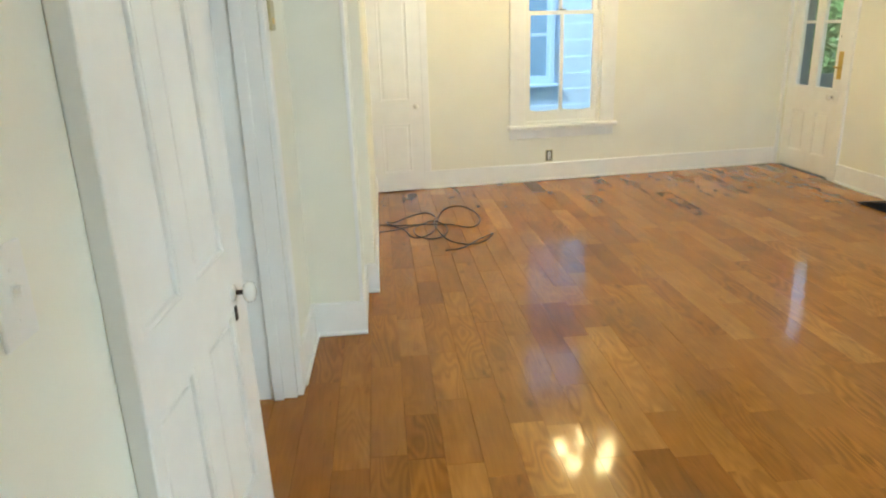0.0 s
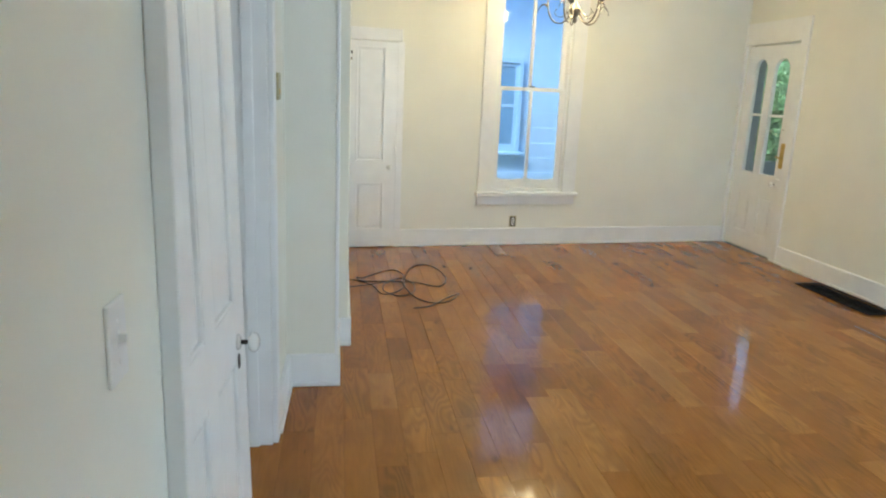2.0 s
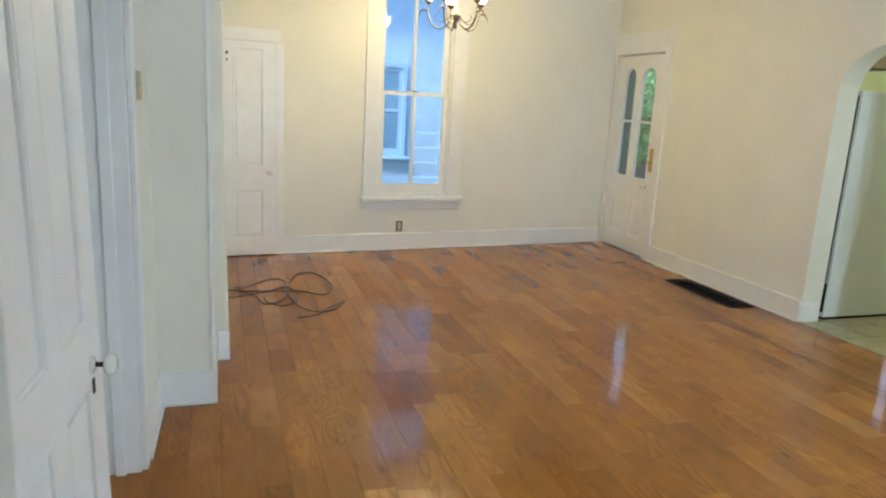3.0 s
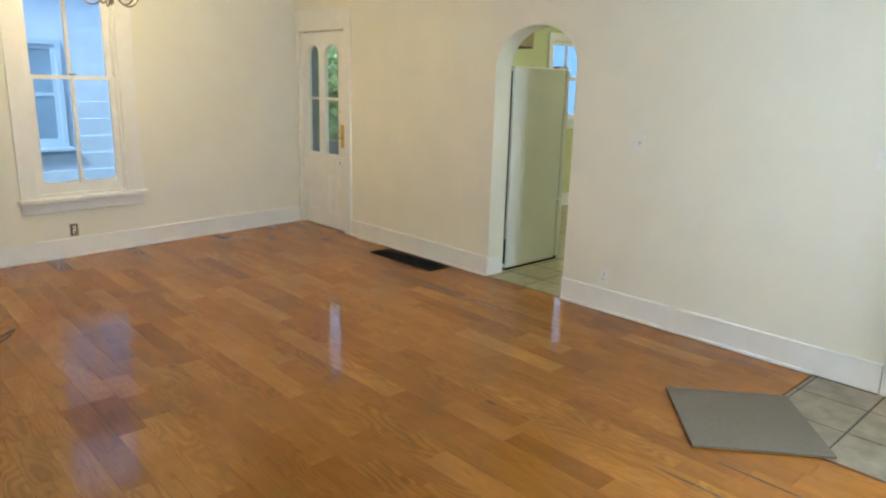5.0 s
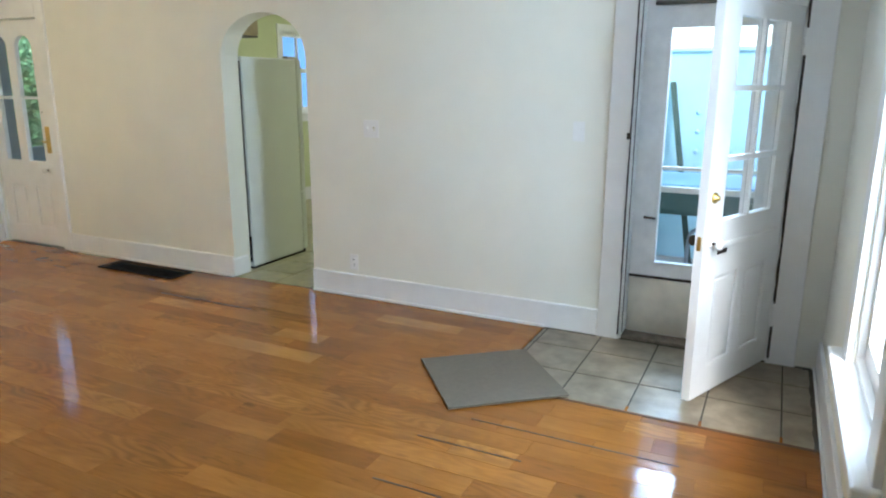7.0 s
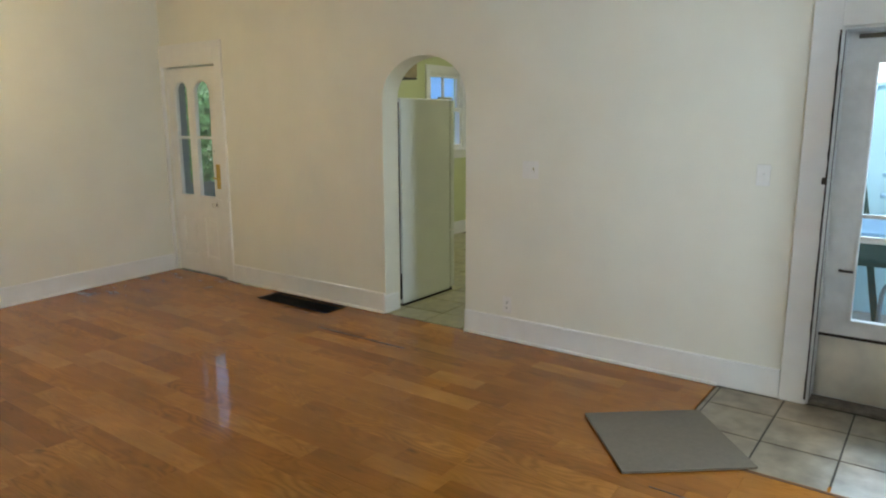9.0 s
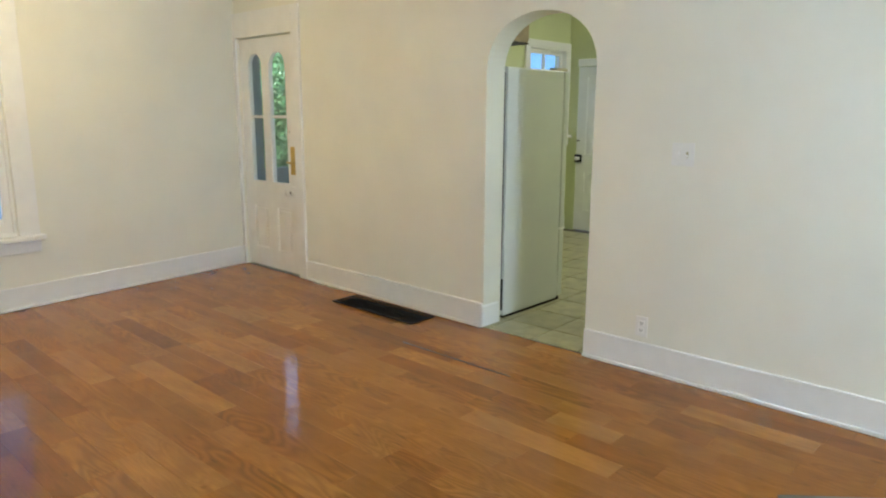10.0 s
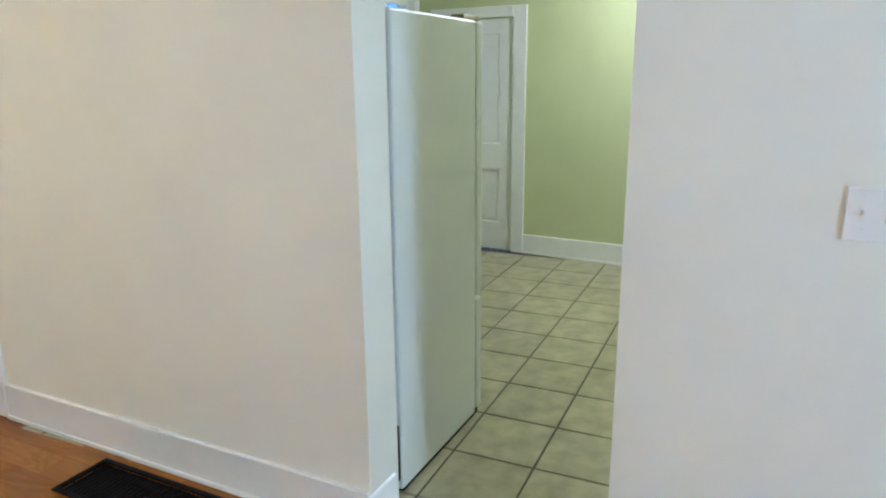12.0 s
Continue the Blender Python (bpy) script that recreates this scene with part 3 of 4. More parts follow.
# narrow closet door in the north wall
d3 = thing("door_2", NORTH @ pose(-4.09, -0.048, 0.012), "closed narrow white two-panel closet door", "door", kind="structure")
leaf = panelled(d3, 0.455, 1.85, 0.036, [(0.085, 0.345, 0.80, 1.80), (0.085, 0.345, 0.165, 0.60)], TRIM, recess=0.017)
knob(d3, pose(0.395, 0.0, 0.745) @ OUT, PORCELAIN, "small white porcelain knob", 0.02)
part("latch_hook", boxed(0.03, 0.05, -0.01, 0, 1.735, 1.76, 0.003), IRON, d3)
part("latch_hook", boxed(0.032, 0.048, -0.008, 0, 1.68, 1.70, 0.003), NICKEL, d3)
cc = thing("door_casing", NORTH, "white closet door casing", "door casing", kind="structure")
part("head_casing", boxed(-4.12, -3.59, -0.03, 0, 1.868, 1.975, 0.004), TRIM, cc)
part("side_casing", boxed(-3.632, -3.57, -0.03, 0, 0.166, 1.867, 0.004), TRIM, cc)

# hall door leaf, white porcelain knob
d4 = thing("door_3", WEST @ pose(-2.015, 0.012, 0.012, -1.1, 0, -2.6), "half-open white panelled hall door with porcelain knob", "door", kind="structure")
leaf = panelled(d4, 0.76, 2.03, 0.036, [(0.11, 0.34, 0.86, 1.92), (0.43, 0.65, 0.86, 1.92), (0.11, 0.34, 0.2, 0.70), (0.43, 0.65, 0.2, 0.70)], TRIM)
knob(d4, pose(0.665, 0.0, 0.742) @ OUT, PORCELAIN, "white porcelain knob", 0.029)
part("keyhole_plate", boxed(0.656, 0.674, -0.004, 0, 0.665, 0.705, 0.002), IRON, d4)

# kitchen door
d5 = thing("door_4", KITCHEN_EAST @ pose(KDOOR[0] + 0.003, 0.003, 0.01), "closed white four-panel kitchen door", "door", kind="structure")
leaf = panelled(d5, 0.754, 1.915, 0.04, [(0.12, 0.33, 0.90, 1.81), (0.43, 0.64, 0.90, 1.81), (0.12, 0.33, 0.23, 0.70), (0.43, 0.64, 0.23, 0.70)], TRIM)
part("rim_lock", boxed(0.0, 0.085, -0.028, 0, 0.815, 0.905, 0.004), BLACK, d5, "black iron rim lock")
knob(d5, pose(0.055, -0.028, 0.86) @ OUT, PORCELAIN, "white porcelain knob", 0.026)
for z in (0.30, 1.68):
    part("hinge", boxed(0.742, 0.775, -0.026, -0.001, z - 0.045, z + 0.045, 0.004), TRIM, d5)
part("bolt", boxed(0.0, 0.05, -0.012, 0, 1.06, 1.075, 0.002), NICKEL, d5)

# front door, open into the room
d2 = thing("door_5", pose(0.004, -6.694, 0.02, 0, 0, 90 + 67.2), "open white front door with six glass panes", "door", kind="structure")
W5, H5 = 0.80, 1.925
cols = [(0.155, 0.385), (0.41, 0.645)]
rows = [(0.86, 1.13), (1.155, 1.445), (1.47, 1.765)]
holes = [(a, b, c, d) for a, b in cols for c, d in rows]
leaf = panelled(d2, W5, H5, 0.042, [(0.13, 0.37, 0.14, 0.60), (0.43, 0.67, 0.14, 0.60)], TRIM, holes, both=True)
for a, b, c, d in holes:
    g = part("pane", boxed(a, b, 0.019, 0.023, c, d), GLASS, leaf)
    g.visible_shadow = False
for side, t0, t1 in (("ledge", -0.012, 0.0), ("ledge", 0.042, 0.054)):
    part(side, boxed(0.06, 0.72, t0, t1, 0.73, 0.755, 0.004), TRIM, leaf)
part("head_strip", boxed(0.02, 0.78, 0.042, 0.056, 1.84, 1.90, 0.003), TRIM, leaf)
INS = pose(0, 0, 0, -90, 0, 0)
knob(d2, pose(0.735, 0.042, 0.765) @ INS, PORCELAIN, "white porcelain knob", 0.027)
knob(d2, pose(0.735, 0.0, 0.765) @ OUT, BRONZE, "worn brass knob", 0.027)
part("deadbolt", lathe([(0.026, 0), (0.026, 0.008), (0.012, 0.012), (0.011, 0.024), (0.004, 0.026)], 16, pose(0.738, 0.042, 0.975) @ INS), BRASS, d2, "brass deadbolt turn")
part("mail_slot", boxed(0.575, 0.665, 0.0415, 0.046, 0.70, 0.722, 0.002), IRON, d2, "dark mail slot")
part("latch_plate", boxed(0.7995, 0.803, 0.012, 0.030, 0.735, 0.80, 0.001), BRASS, d2)
for z in (0.28, 1.70):
    part("hinge", boxed(-0.012, 0.012, 0.035, 0.055, z - 0.055, z + 0.055, 0.004), TRIM, d2)

# storm door behind it
d6 = thing("door_6", EAST @ pose(FRONT[0] + 0.014, 0.118, 0.02), "closed worn white storm door with tall glass", "door", kind="structure")
leaf = panelled(d6, 0.775, 1.93, 0.034, [(0.1, 0.675, 0.10, 0.31)], WORN, [(0.145, 0.64, 0.45, 1.775)])
part("kick_board", boxed(0.004, 0.771, -0.0045, -0.0005, 0.004, 0.343, 0.002), STAINED, leaf, "stained lower board")
g = part("pane", boxed(0.144, 0.641, 0.015, 0.019, 0.45, 1.775), GLASS, leaf)
g.visible_shadow = False
part("glazing_bar", boxed(0.145, 0.64, 0.004, 0.03, 0.995, 1.015, 0.003), WORN, leaf)
part("glazing_bar", boxed(0.145, 0.64, 0.004, 0.03, 0.865, 0.90, 0.003), WORN, leaf)
part("kick_strip", boxed(0.0, 0.775, -0.008, 0, 0.345, 0.36, 0.002), IRON, leaf)
for a, b, c, d in ((0.128, 0.144, 0.435, 1.79), (0.641, 0.657, 0.435, 1.79), (0.145, 0.64, 0.434, 0.449), (0.145, 0.64, 1.776, 1.791)):
    part("glazing_bead", boxed(a, b, -0.008, 0, c, d, 0.003), WORN, leaf)
part("pull_handle", tube([(0.07, 0, 0.715), (0.07, -0.025, 0.715), (0.10, -0.032, 0.715), (0.135, -0.03, 0.713)], 0.006, 8), IRON, d6, "dark iron latch handle")
part("door_closer", tube([(0.05, -0.02, 1.905), (0.66, -0.02, 1.905)], 0.012, 10), NICKEL, d6)


# ---- small wall fittings ----
def wall_plate(m, label, w, h, toggles=(), sockets=0, mat=PLASTIC):
    p = thing("switch_plate" if toggles else "power_outlet", m, label, "light switch" if toggles else "power outlet")
    part("cover", boxed(-w / 2, w / 2, -0.0065, 0, -h / 2, h / 2, 0.003), mat, p)
    for u in toggles:
        part("toggle_slot", boxed(u - 0.006, u + 0.006, -0.0075, -0.0055, -0.014, 0.014, 0.0008), BEIGE if u > 0 else mat, p)
        part("toggle", boxed(u - 0.004, u + 0.004, -0.018, -0.007, *((0.0, 0.011) if u <= 0 else (-0.011, 0.0)), 0.0015), mat, p)
        for z in (-0.03, 0.03):
            part("screw", lathe([(0.003, 0), (0.003, 0.001), (0.001, 0.0015)], 8, pose(u, -0.006, z) @ OUT), mat, p)
    for i in range(sockets):
        z = (i - (sockets - 1) / 2) * 0.038
        r = part("socket", boxed(-0.016, 0.016, -0.0085, -0.0055, z - 0.014, z + 0.014, 0.004), mat, p)
        for u in (-0.0065, 0.0065):
            part("slot", boxed(u - 0.0012, u + 0.0012, -0.0092, -0.008, z - 0.003, z + 0.006), BLACK, r)
        part("slot", boxed(-0.0025, 0.0025, -0.0092, -0.008, z - 0.010, z - 0.006), BLACK, r)
    return p


wall_plate(EAST @ pose(4.205, 0, 1.197), "white double switch plate, painted over", 0.118, 0.116, (-0.023, 0.023))
wall_plate(EAST @ pose(5.625, 0, 1.225), "white single switch plate near front door", 0.07, 0.114, (0,))
wall_plate(EAST @ pose(4.04, 0, 0.253), "white duplex power outlet above baseboard", 0.07, 0.114, (), 2)
wall_plate(WEST @ pose(-2.28, 0, 1.112), "white single switch plate beside hall door", 0.07, 0.118, (0,))
o = thing("power_outlet", NORTH @ pose(-2.43, 0, 0.232), "uncovered old power outlet in metal box", "power outlet")
part("metal_box", plate(-0.035, 0.035, -0.055, 0.055, -0.006, 0, [(-0.027, 0.027, -0.047, 0.047)]), BEIGE, o, "beige box rim")
part("back", boxed(-0.027, 0.027, -0.0022, -0.0005, -0.047, 0.047), IRON, o)
part("socket", boxed(-0.014, 0.014, -0.011, -0.0022, -0.036, 0.036, 0.004), PLASTIC, o)
part("slot", boxed(-0.008, 0.003, -0.0118, -0.0108, 0.006, 0.022), BLACK, o)
part("slot", boxed(-0.004, 0.008, -0.0118, -0.0108, -0.026, -0.010), BLACK, o)
th = thing("thermostat", WEST @ pose(-0.42, 0, 1.455), "small aged beige wall thermostat", "thermostat")
part("body", boxed(-0.042, 0.042, -0.028, 0, -0.052, 0.052, 0.006), BEIGE, th)
part("dial", boxed(-0.02, 0.02, -0.031, -0.0275, -0.03, -0.01, 0.001), BRASS, th)
hk = thing("strike_plate", EAST @ pose(FRONT[0] - 0.012, -0.022, 1.21), "small dark door catch on casing", "door catch")
part("plate", boxed(-0.012, 0.010, -0.006, 0, -0.018, 0.018, 0.002), IRON, hk)

# ---- floor register ----
V = thing("floor_register", pose(-0.19, -2.122, 0), "black metal floor vent set in boards", "floor vent")
part("frame", plate(-0.418, 0.418, -0.118, 0.118, 0.0, 0.006, [(-0.395, 0.395, -0.097, 0.097)]), BLACK, V, "", pose(0, 0, 0.0075, 90, 0, 90))
part("pan", boxed(-0.097, 0.097, -0.395, 0.395, 0.0005, 0.0015), BLACK, V)
slat = mesh_of("slat", boxed(-0.097, 0.097, -0.003, 0.003, 0.0016, 0.006), BLACK)
for i in range(36):
    ob = new("slat", slat)
    ob.parent, ob.location = V, (0, -0.385 + i * 0.022, 0)
for x in (-0.045, 0.045):
    part("rib", boxed(x - 0.003, x + 0.003, -0.395, 0.395, 0.0016, 0.0065), BLACK, V)

# ---- grey board laid over the corner of the tiles ----
ang = math.degrees(math.atan2(-5.43 + 5.034, -1.318 + 0.847))
B = thing("backer_board", pose(-0.883, -5.458, 0.004, 0, 0, ang), "square grey board lying flat on the floor", "board")
part("face", boxed(-0.305, 0.305, -0.305, 0.305, 0.0035, 0.0115, 0.0015), MAT, B)
part("edge", boxed(-0.3035, 0.3035, -0.3035, 0.3035, 0.0, 0.0034), WOODEDGE, B, "pale raw edge")

# ---- loose cable ----
CR = 0.0036
runs = [
    [(-4.075, -1.50, 0), (-3.97, -1.53, 0), (-3.86, -1.66, 0), (-3.80, -1.88, 0), (-3.72, -1.90, 0.01), (-3.63, -1.76, 0.012), (-3.59, -1.45, 0.004), (-3.50, -1.12, 0), (-3.37, -1.05, 0), (-3.28, -1.25, 0), (-3.27, -1.52, 0), (-3.36, -1.70, 0), (-3.52, -1.60, 0.004), (-3.72, -1.60, 0.012), (-3.93, -1.56, 0.006), (-3.98, -1.47, 0.01), (-3.92, -1.50, 0.012), (-3.78, -1.30, 0.004), (-3.66, -1.22, 0), (-3.60, -1.42, 0.014), (-3.63, -1.66, 0.018), (-3.56, -1.98, 0), (-3.44, -2.11, 0), (-3.32, -2.06, 0), (-3.23, -1.90, 0)],
    [(-4.06, -1.72, 0), (-3.90, -1.68, 0.008), (-3.74, -1.62, 0.018), (-3.62, -1.52, 0.014), (-3.54, -1.66, 0), (-3.57, -1.86, 0), (-3.68, -1.96, 0.006), (-3.78, -1.86, 0.014), (-3.77, -1.70, 0.022), (-3.68, -1.58, 0.022)],
    [(-3.24, -1.92, 0.01), (-3.36, -2.05, 0.01), (-3.48, -2.19, 0.004), (-3.60, -2.22, 0)],
]
bm = bmesh.new()
for r in runs:
    tube(smooth_line([(x, y - 0.09, z + CR) for x, y, z in r], 7), CR, 7, bm)
solid("loose_cable", bm, CABLE, "loose brown cable coiled on oak floor", "cable")


# ---- chandeliers ----
def chandelier(m, lit, label, metal):
    c = thing("chandelier", m, label, "chandelier")
    part("stem", lathe([(0.0005, -0.045), (0.010, -0.035), (0.018, -0.02), (0.010, 0.0), (0.030, 0.03), (0.045, 0.055), (0.030, 0.085), (0.012, 0.11), (0.010, 0.30), (0.016, 0.33), (0.008, 0.36), (0.007, 0.40)], 18), metal, c)
    top = CEILING - m.translation.z
    part("rod", tube([(0, 0, 0.39), (0, 0, top - 0.02)], 0.006, 8), metal, c)
    part("ceiling_rose", lathe([(0.012, top - 0.06), (0.05, top - 0.03), (0.065, top - 0.004), (0.065, top)], 20), metal, c)
    for i in range(5):
        a = 2 * math.pi * (i + 0.15) / 5
        turn = pose(0, 0, 0, 0, 0, math.degrees(a))
        arm = part("arm", tube(smooth_line([(0.02, 0, 0.065), (0.048, 0, 0.01), (0.085, 0, -0.03), (0.13, 0, -0.042), (0.178, 0, -0.018), (0.210, 0, 0.04), (0.221, 0, 0.10), (0.222, 0, 0.14)], 5), 0.006, 8), metal, c, "", turn)
        part("scroll", tube(smooth_line([(0.03, 0, 0.075), (0.065, 0, 0.035), (0.11, 0, 0.005), (0.15, 0, 0.015), (0.165, 0, 0.045), (0.145, 0, 0.065)], 5), 0.004, 6, taper=0.002), metal, arm)
        leaf = bmesh.new()
        tube(smooth_line([(0.222, 0, 0.085), (0.245, 0, 0.098), (0.272, 0, 0.09), (0.29, 0, 0.062), (0.296, 0, 0.035)], 4), 0.010, 6, leaf, 0.002)
        for v in leaf.verts:
            v.co.y *= 0.5
        part("leaf_tip", leaf, metal, arm)
        part("cup", lathe([(0.006, 0.135), (0.014, 0.14), (0.028, 0.158), (0.032, 0.17), (0.030, 0.172)], 16, pose(0.222, 0, 0)), metal, arm)
        part("shade", lathe([(0.024, 0.168), (0.040, 0.185), (0.050, 0.215), (0.054, 0.25), (0.062, 0.285), (0.058, 0.285), (0.050, 0.25), (0.044, 0.215), (0.02, 0.19)], 20, pose(0.222, 0, 0)), SHADEGLASS if lit else DULLGLASS, arm, "white frosted glass shade" + (", lit" if lit else ", unlit"))
    return c


chandelier(pose(-2.30, -1.35, 2.06), True, "lit five-arm metal chandelier with white glass shades", NICKEL)
chandelier(pose(-2.14, -4.77, 2.05), False, "unlit five-arm dark metal chandelier with curled arms", BRONZE)

# ---- kitchen things ----
F = thing("refrigerator", pose(0.240, -2.895, 0), "tall white refrigerator seen from its plain side", "refrigerator")
part("body", boxed(0.0, 0.66, 0.0, 0.72, 0.018, 1.695, 0.010), FRIDGE, F)
part("door", boxed(0.672, 0.735, 0.003, 0.717, 0.56, 1.692, 0.012), FRIDGE, F)
part("door", boxed(0.672, 0.735, 0.003, 0.717, 0.03, 0.55, 0.012), FRIDGE, F)
part("gasket", boxed(0.66, 0.672, 0.02, 0.70, 0.08, 1.685), IRON, F)
part("hinge_cover", boxed(0.58, 0.725, 0.015, 0.075, 1.694, 1.715, 0.005), BEIGE, F, "beige top hinge cover")
part("toe_grille", boxed(0.02, 0.67, 0.01, 0.70, 0.0, 0.019), BLACK, F)
part("foot", lathe([(0.022, 0), (0.022, 0.02), (0.010, 0.022), (0.010, 0.08)], 12, pose(0.695, 0.03, 0)), IRON, F)
part("back_panel", boxed(-0.012, 0.0, 0.02, 0.70, 0.10, 1.66), IRON, F)
part("compressor_cover", boxed(-0.014, 0.0, 0.006, 0.10, 0.06, 0.28, 0.004), BLACK, F)
C = thing("wall_cabinet", pose(0.192, -2.935, 1.85), "tan wooden wall cabinet above refrigerator", "cabinet")
part("body", boxed(0.0, 0.20, 0.0, 0.70, 0.0, 0.62, 0.003), CABINET, C)
part("bottom_edge", boxed(-0.0, 0.205, -0.003, 0.705, -0.012, -0.0005, 0.002), IRON, C)
part("door", boxed(0.201, 0.219, 0.005, 0.345, 0.01, 0.61, 0.004), CABINET, C)
part("door", boxed(0.201, 0.219, 0.355, 0.695, 0.01, 0.61, 0.004), CABINET, C)

K = thing("ceiling_light", pose(2.9, -3.55, 2.7), "round glowing glass ceiling light in the kitchen", "ceiling light")
part("shade", lathe([(0.02, -0.10), (0.09, -0.09), (0.13, -0.06), (0.145, -0.015), (0.145, -0.012)], 24), KITCHENGLOW, K)
part("rim", lathe([(0.15, -0.012), (0.16, -0.006), (0.16, 0.0), (0.05, 0.0)], 24), NICKEL, K)

# ---- outdoors ----
structure("ground", boxed(-400, 400, -400, 400, -0.75, -0.5), GRASS, "grassy ground around the house", "ground")


def far_window(parent, m, w, h):
    f = part("window", plate(-w / 2 - 0.055, w / 2 + 0.055, -0.055, h + 0.055, -0.03, 0.0, [(-w / 2, w / 2, 0, h)]), BLUETRIM, parent, "", m)
    part("sash", plate(-w / 2, w / 2, 0, h, -0.012, 0.0, [(-w / 2 + 0.05, -0.015, 0.05, h / 2 - 0.02), (0.015, w / 2 - 0.05, 0.05, h / 2 - 0.02), (-w / 2 + 0.05, -0.015, h / 2 + 0.02, h - 0.05), (0.015, w / 2 - 0.05, h / 2 + 0.02, h - 0.05)]), BLUETRIM, f)
    part("pane", boxed(-w / 2, w / 2, -0.004, 0.02, 0, h), SKYPANE, f)
    part("sill", boxed(-w / 2 - 0.12, w / 2 + 0.12, -0.08, 0, -0.095, -0.056, 0.005), BLUETRIM, f)


H = thing("neighbour_house", pose(0, 2.6, 0, 0, 0, 4), "neighbouring house with pale blue lap siding", "house")
part("wall", boxed(-9, 0.4, 0.03, 6.0, -0.5, 3.1), SIDING, H)
board = mesh_of("siding_board", boxed(-9, 0.4, -0.012, 0.03, 0, 0.205, 0, pose(0, 0, 0, 4, 0, 0)), SIDING)
for i in range(17):
    ob = new("siding_board", board)
    ob.parent, ob.location = H, (0, 0, -0.42 + i * 0.205)
part("foundation", boxed(-9, 0.4, -0.03, 0.02, -0.5, -0.3), CONCRETE, H)
bm = bmesh.new()
v = [bm.verts.new(p) for p in ((-9.5, -0.35, 3.0), (0.9, -0.35, 3.0), (0.9, 3.0, 4.6), (-9.5, 3.0, 4.6), (0.9, 6.6, 3.0), (-9.5, 6.6, 3.0))]
bm.faces.new([v[0], v[1], v[2], v[3]])
bm.faces.new([v[3], v[2], v[4], v[5]])
bm.faces.new([v[1], v[4], v[2]])
bm.faces.new([v[0], v[3], v[5]])
bm.faces.new([v[0], v[5], v[4], v[1]])
part("roof", bm, POSTGREY, H)
far_window(H, pose(-2.13, -0.03, 0.74), 0.75, 1.12)
far_window(H, pose(-5.2, -0.03, 0.74), 0.75, 1.12)
G = thing("neighbour_garage", pose(13.6, 5.6, -0.5, 0, 0, -4), "pale blue garage beyond the trees", "garage")
part("wall", boxed(-4.6, 4.0, 0.0, 5.0, 0, 4.6), GARAGEBLUE, G)
bm = bmesh.new()
v = [bm.verts.new(p) for p in ((-4.9, -0.4, 4.55), (4.3, -0.4, 4.55), (4.3, 2.5, 6.2), (-4.9, 2.5, 6.2), (4.3, 5.4, 4.55), (-4.9, 5.4, 4.55))]
for f in ((0, 1, 2, 3), (3, 2, 4, 5), (1, 4, 2), (0, 3, 5), (0, 5, 4, 1)):
    bm.faces.new([v[k] for k in f])
part("roof", bm, POSTGREY, G)
part("fascia", boxed(-4.9, 4.3, -0.43, -0.40, 4.42, 4.57), BLUETRIM, G)
far_window(G, pose(-2.2, -0.005, 1.2), 0.9, 1.1)
S = thing("condenser_unit", NORTH @ pose(-2.75, 1.7, -0.5), "grey outdoor metal unit beside neighbouring house", "outdoor unit")
part("casing", boxed(-0.35, 0.35, -0.3, 0.3, 0, 0.95, 0.03), POSTGREY, S)
part("lid", boxed(-0.37, 0.37, -0.32, 0.32, 0.95, 0.99, 0.01), POSTGREY, S)


def shrub(name, at, height, spread, leaves, label, trunk=0.04):
    t = thing(name, pose(*at), label, "tree", "trees in the side yard")
    bm = tube(smooth_line([(0, 0, 0), (0.05, 0.03, height * 0.3), (-0.04, 0.05, height * 0.65), (0.02, 0, height)], 4), trunk, 8, None, trunk * 0.3)
    rng = random.Random(int(at[0] * 100 + at[1] * 10))
    tips = []
    for i in range(16):
        z = height * (0.2 + 0.75 * rng.random())
        a, r = rng.random() * 6.283, spread * (0.4 + 0.6 * rng.random())
        end = Vector((r * math.cos(a), r * math.sin(a), z + 0.3 * rng.random()))
        tube([(0, 0, z * 0.85), (*(end * 0.5).xy, z * 0.95), end], trunk * 0.35, 5, bm, trunk * 0.08)
        tips += [end, end * 0.7 + Vector((0, 0, z * 0.3)), end * 0.45 + Vector((0, 0, z * 0.55))]
    part("trunk", bm, BARK, t)
    verts, faces = [], []
    for i in range(leaves):
        c = tips[rng.randrange(len(tips))] + Vector([rng.gauss(0, spread * 0.22) for _ in range(3)])
        u = Vector([rng.gauss(0, 1) for _ in range(3)]).normalized()
        w = u.cross(Vector([rng.gauss(0, 1) for _ in range(3)])).normalized()
        s = 0.032 + 0.03 * rng.random()
        n = len(verts)
        k = u.cross(w) * 0.2
        verts += [c - u * s, c + (w * 0.45 + k) * s, c + u * s, c + (k - w * 0.45) * s]
        faces += [(n, n + 1, n + 2), (n, n + 2, n + 3)]
    data = bpy.data.meshes.new("crown")
    data.from_pydata([tuple(q) for q in verts], [], faces)
    data.materials.append(LEAF)
    crown = new("crown", data)
    crown.parent = t
    return t


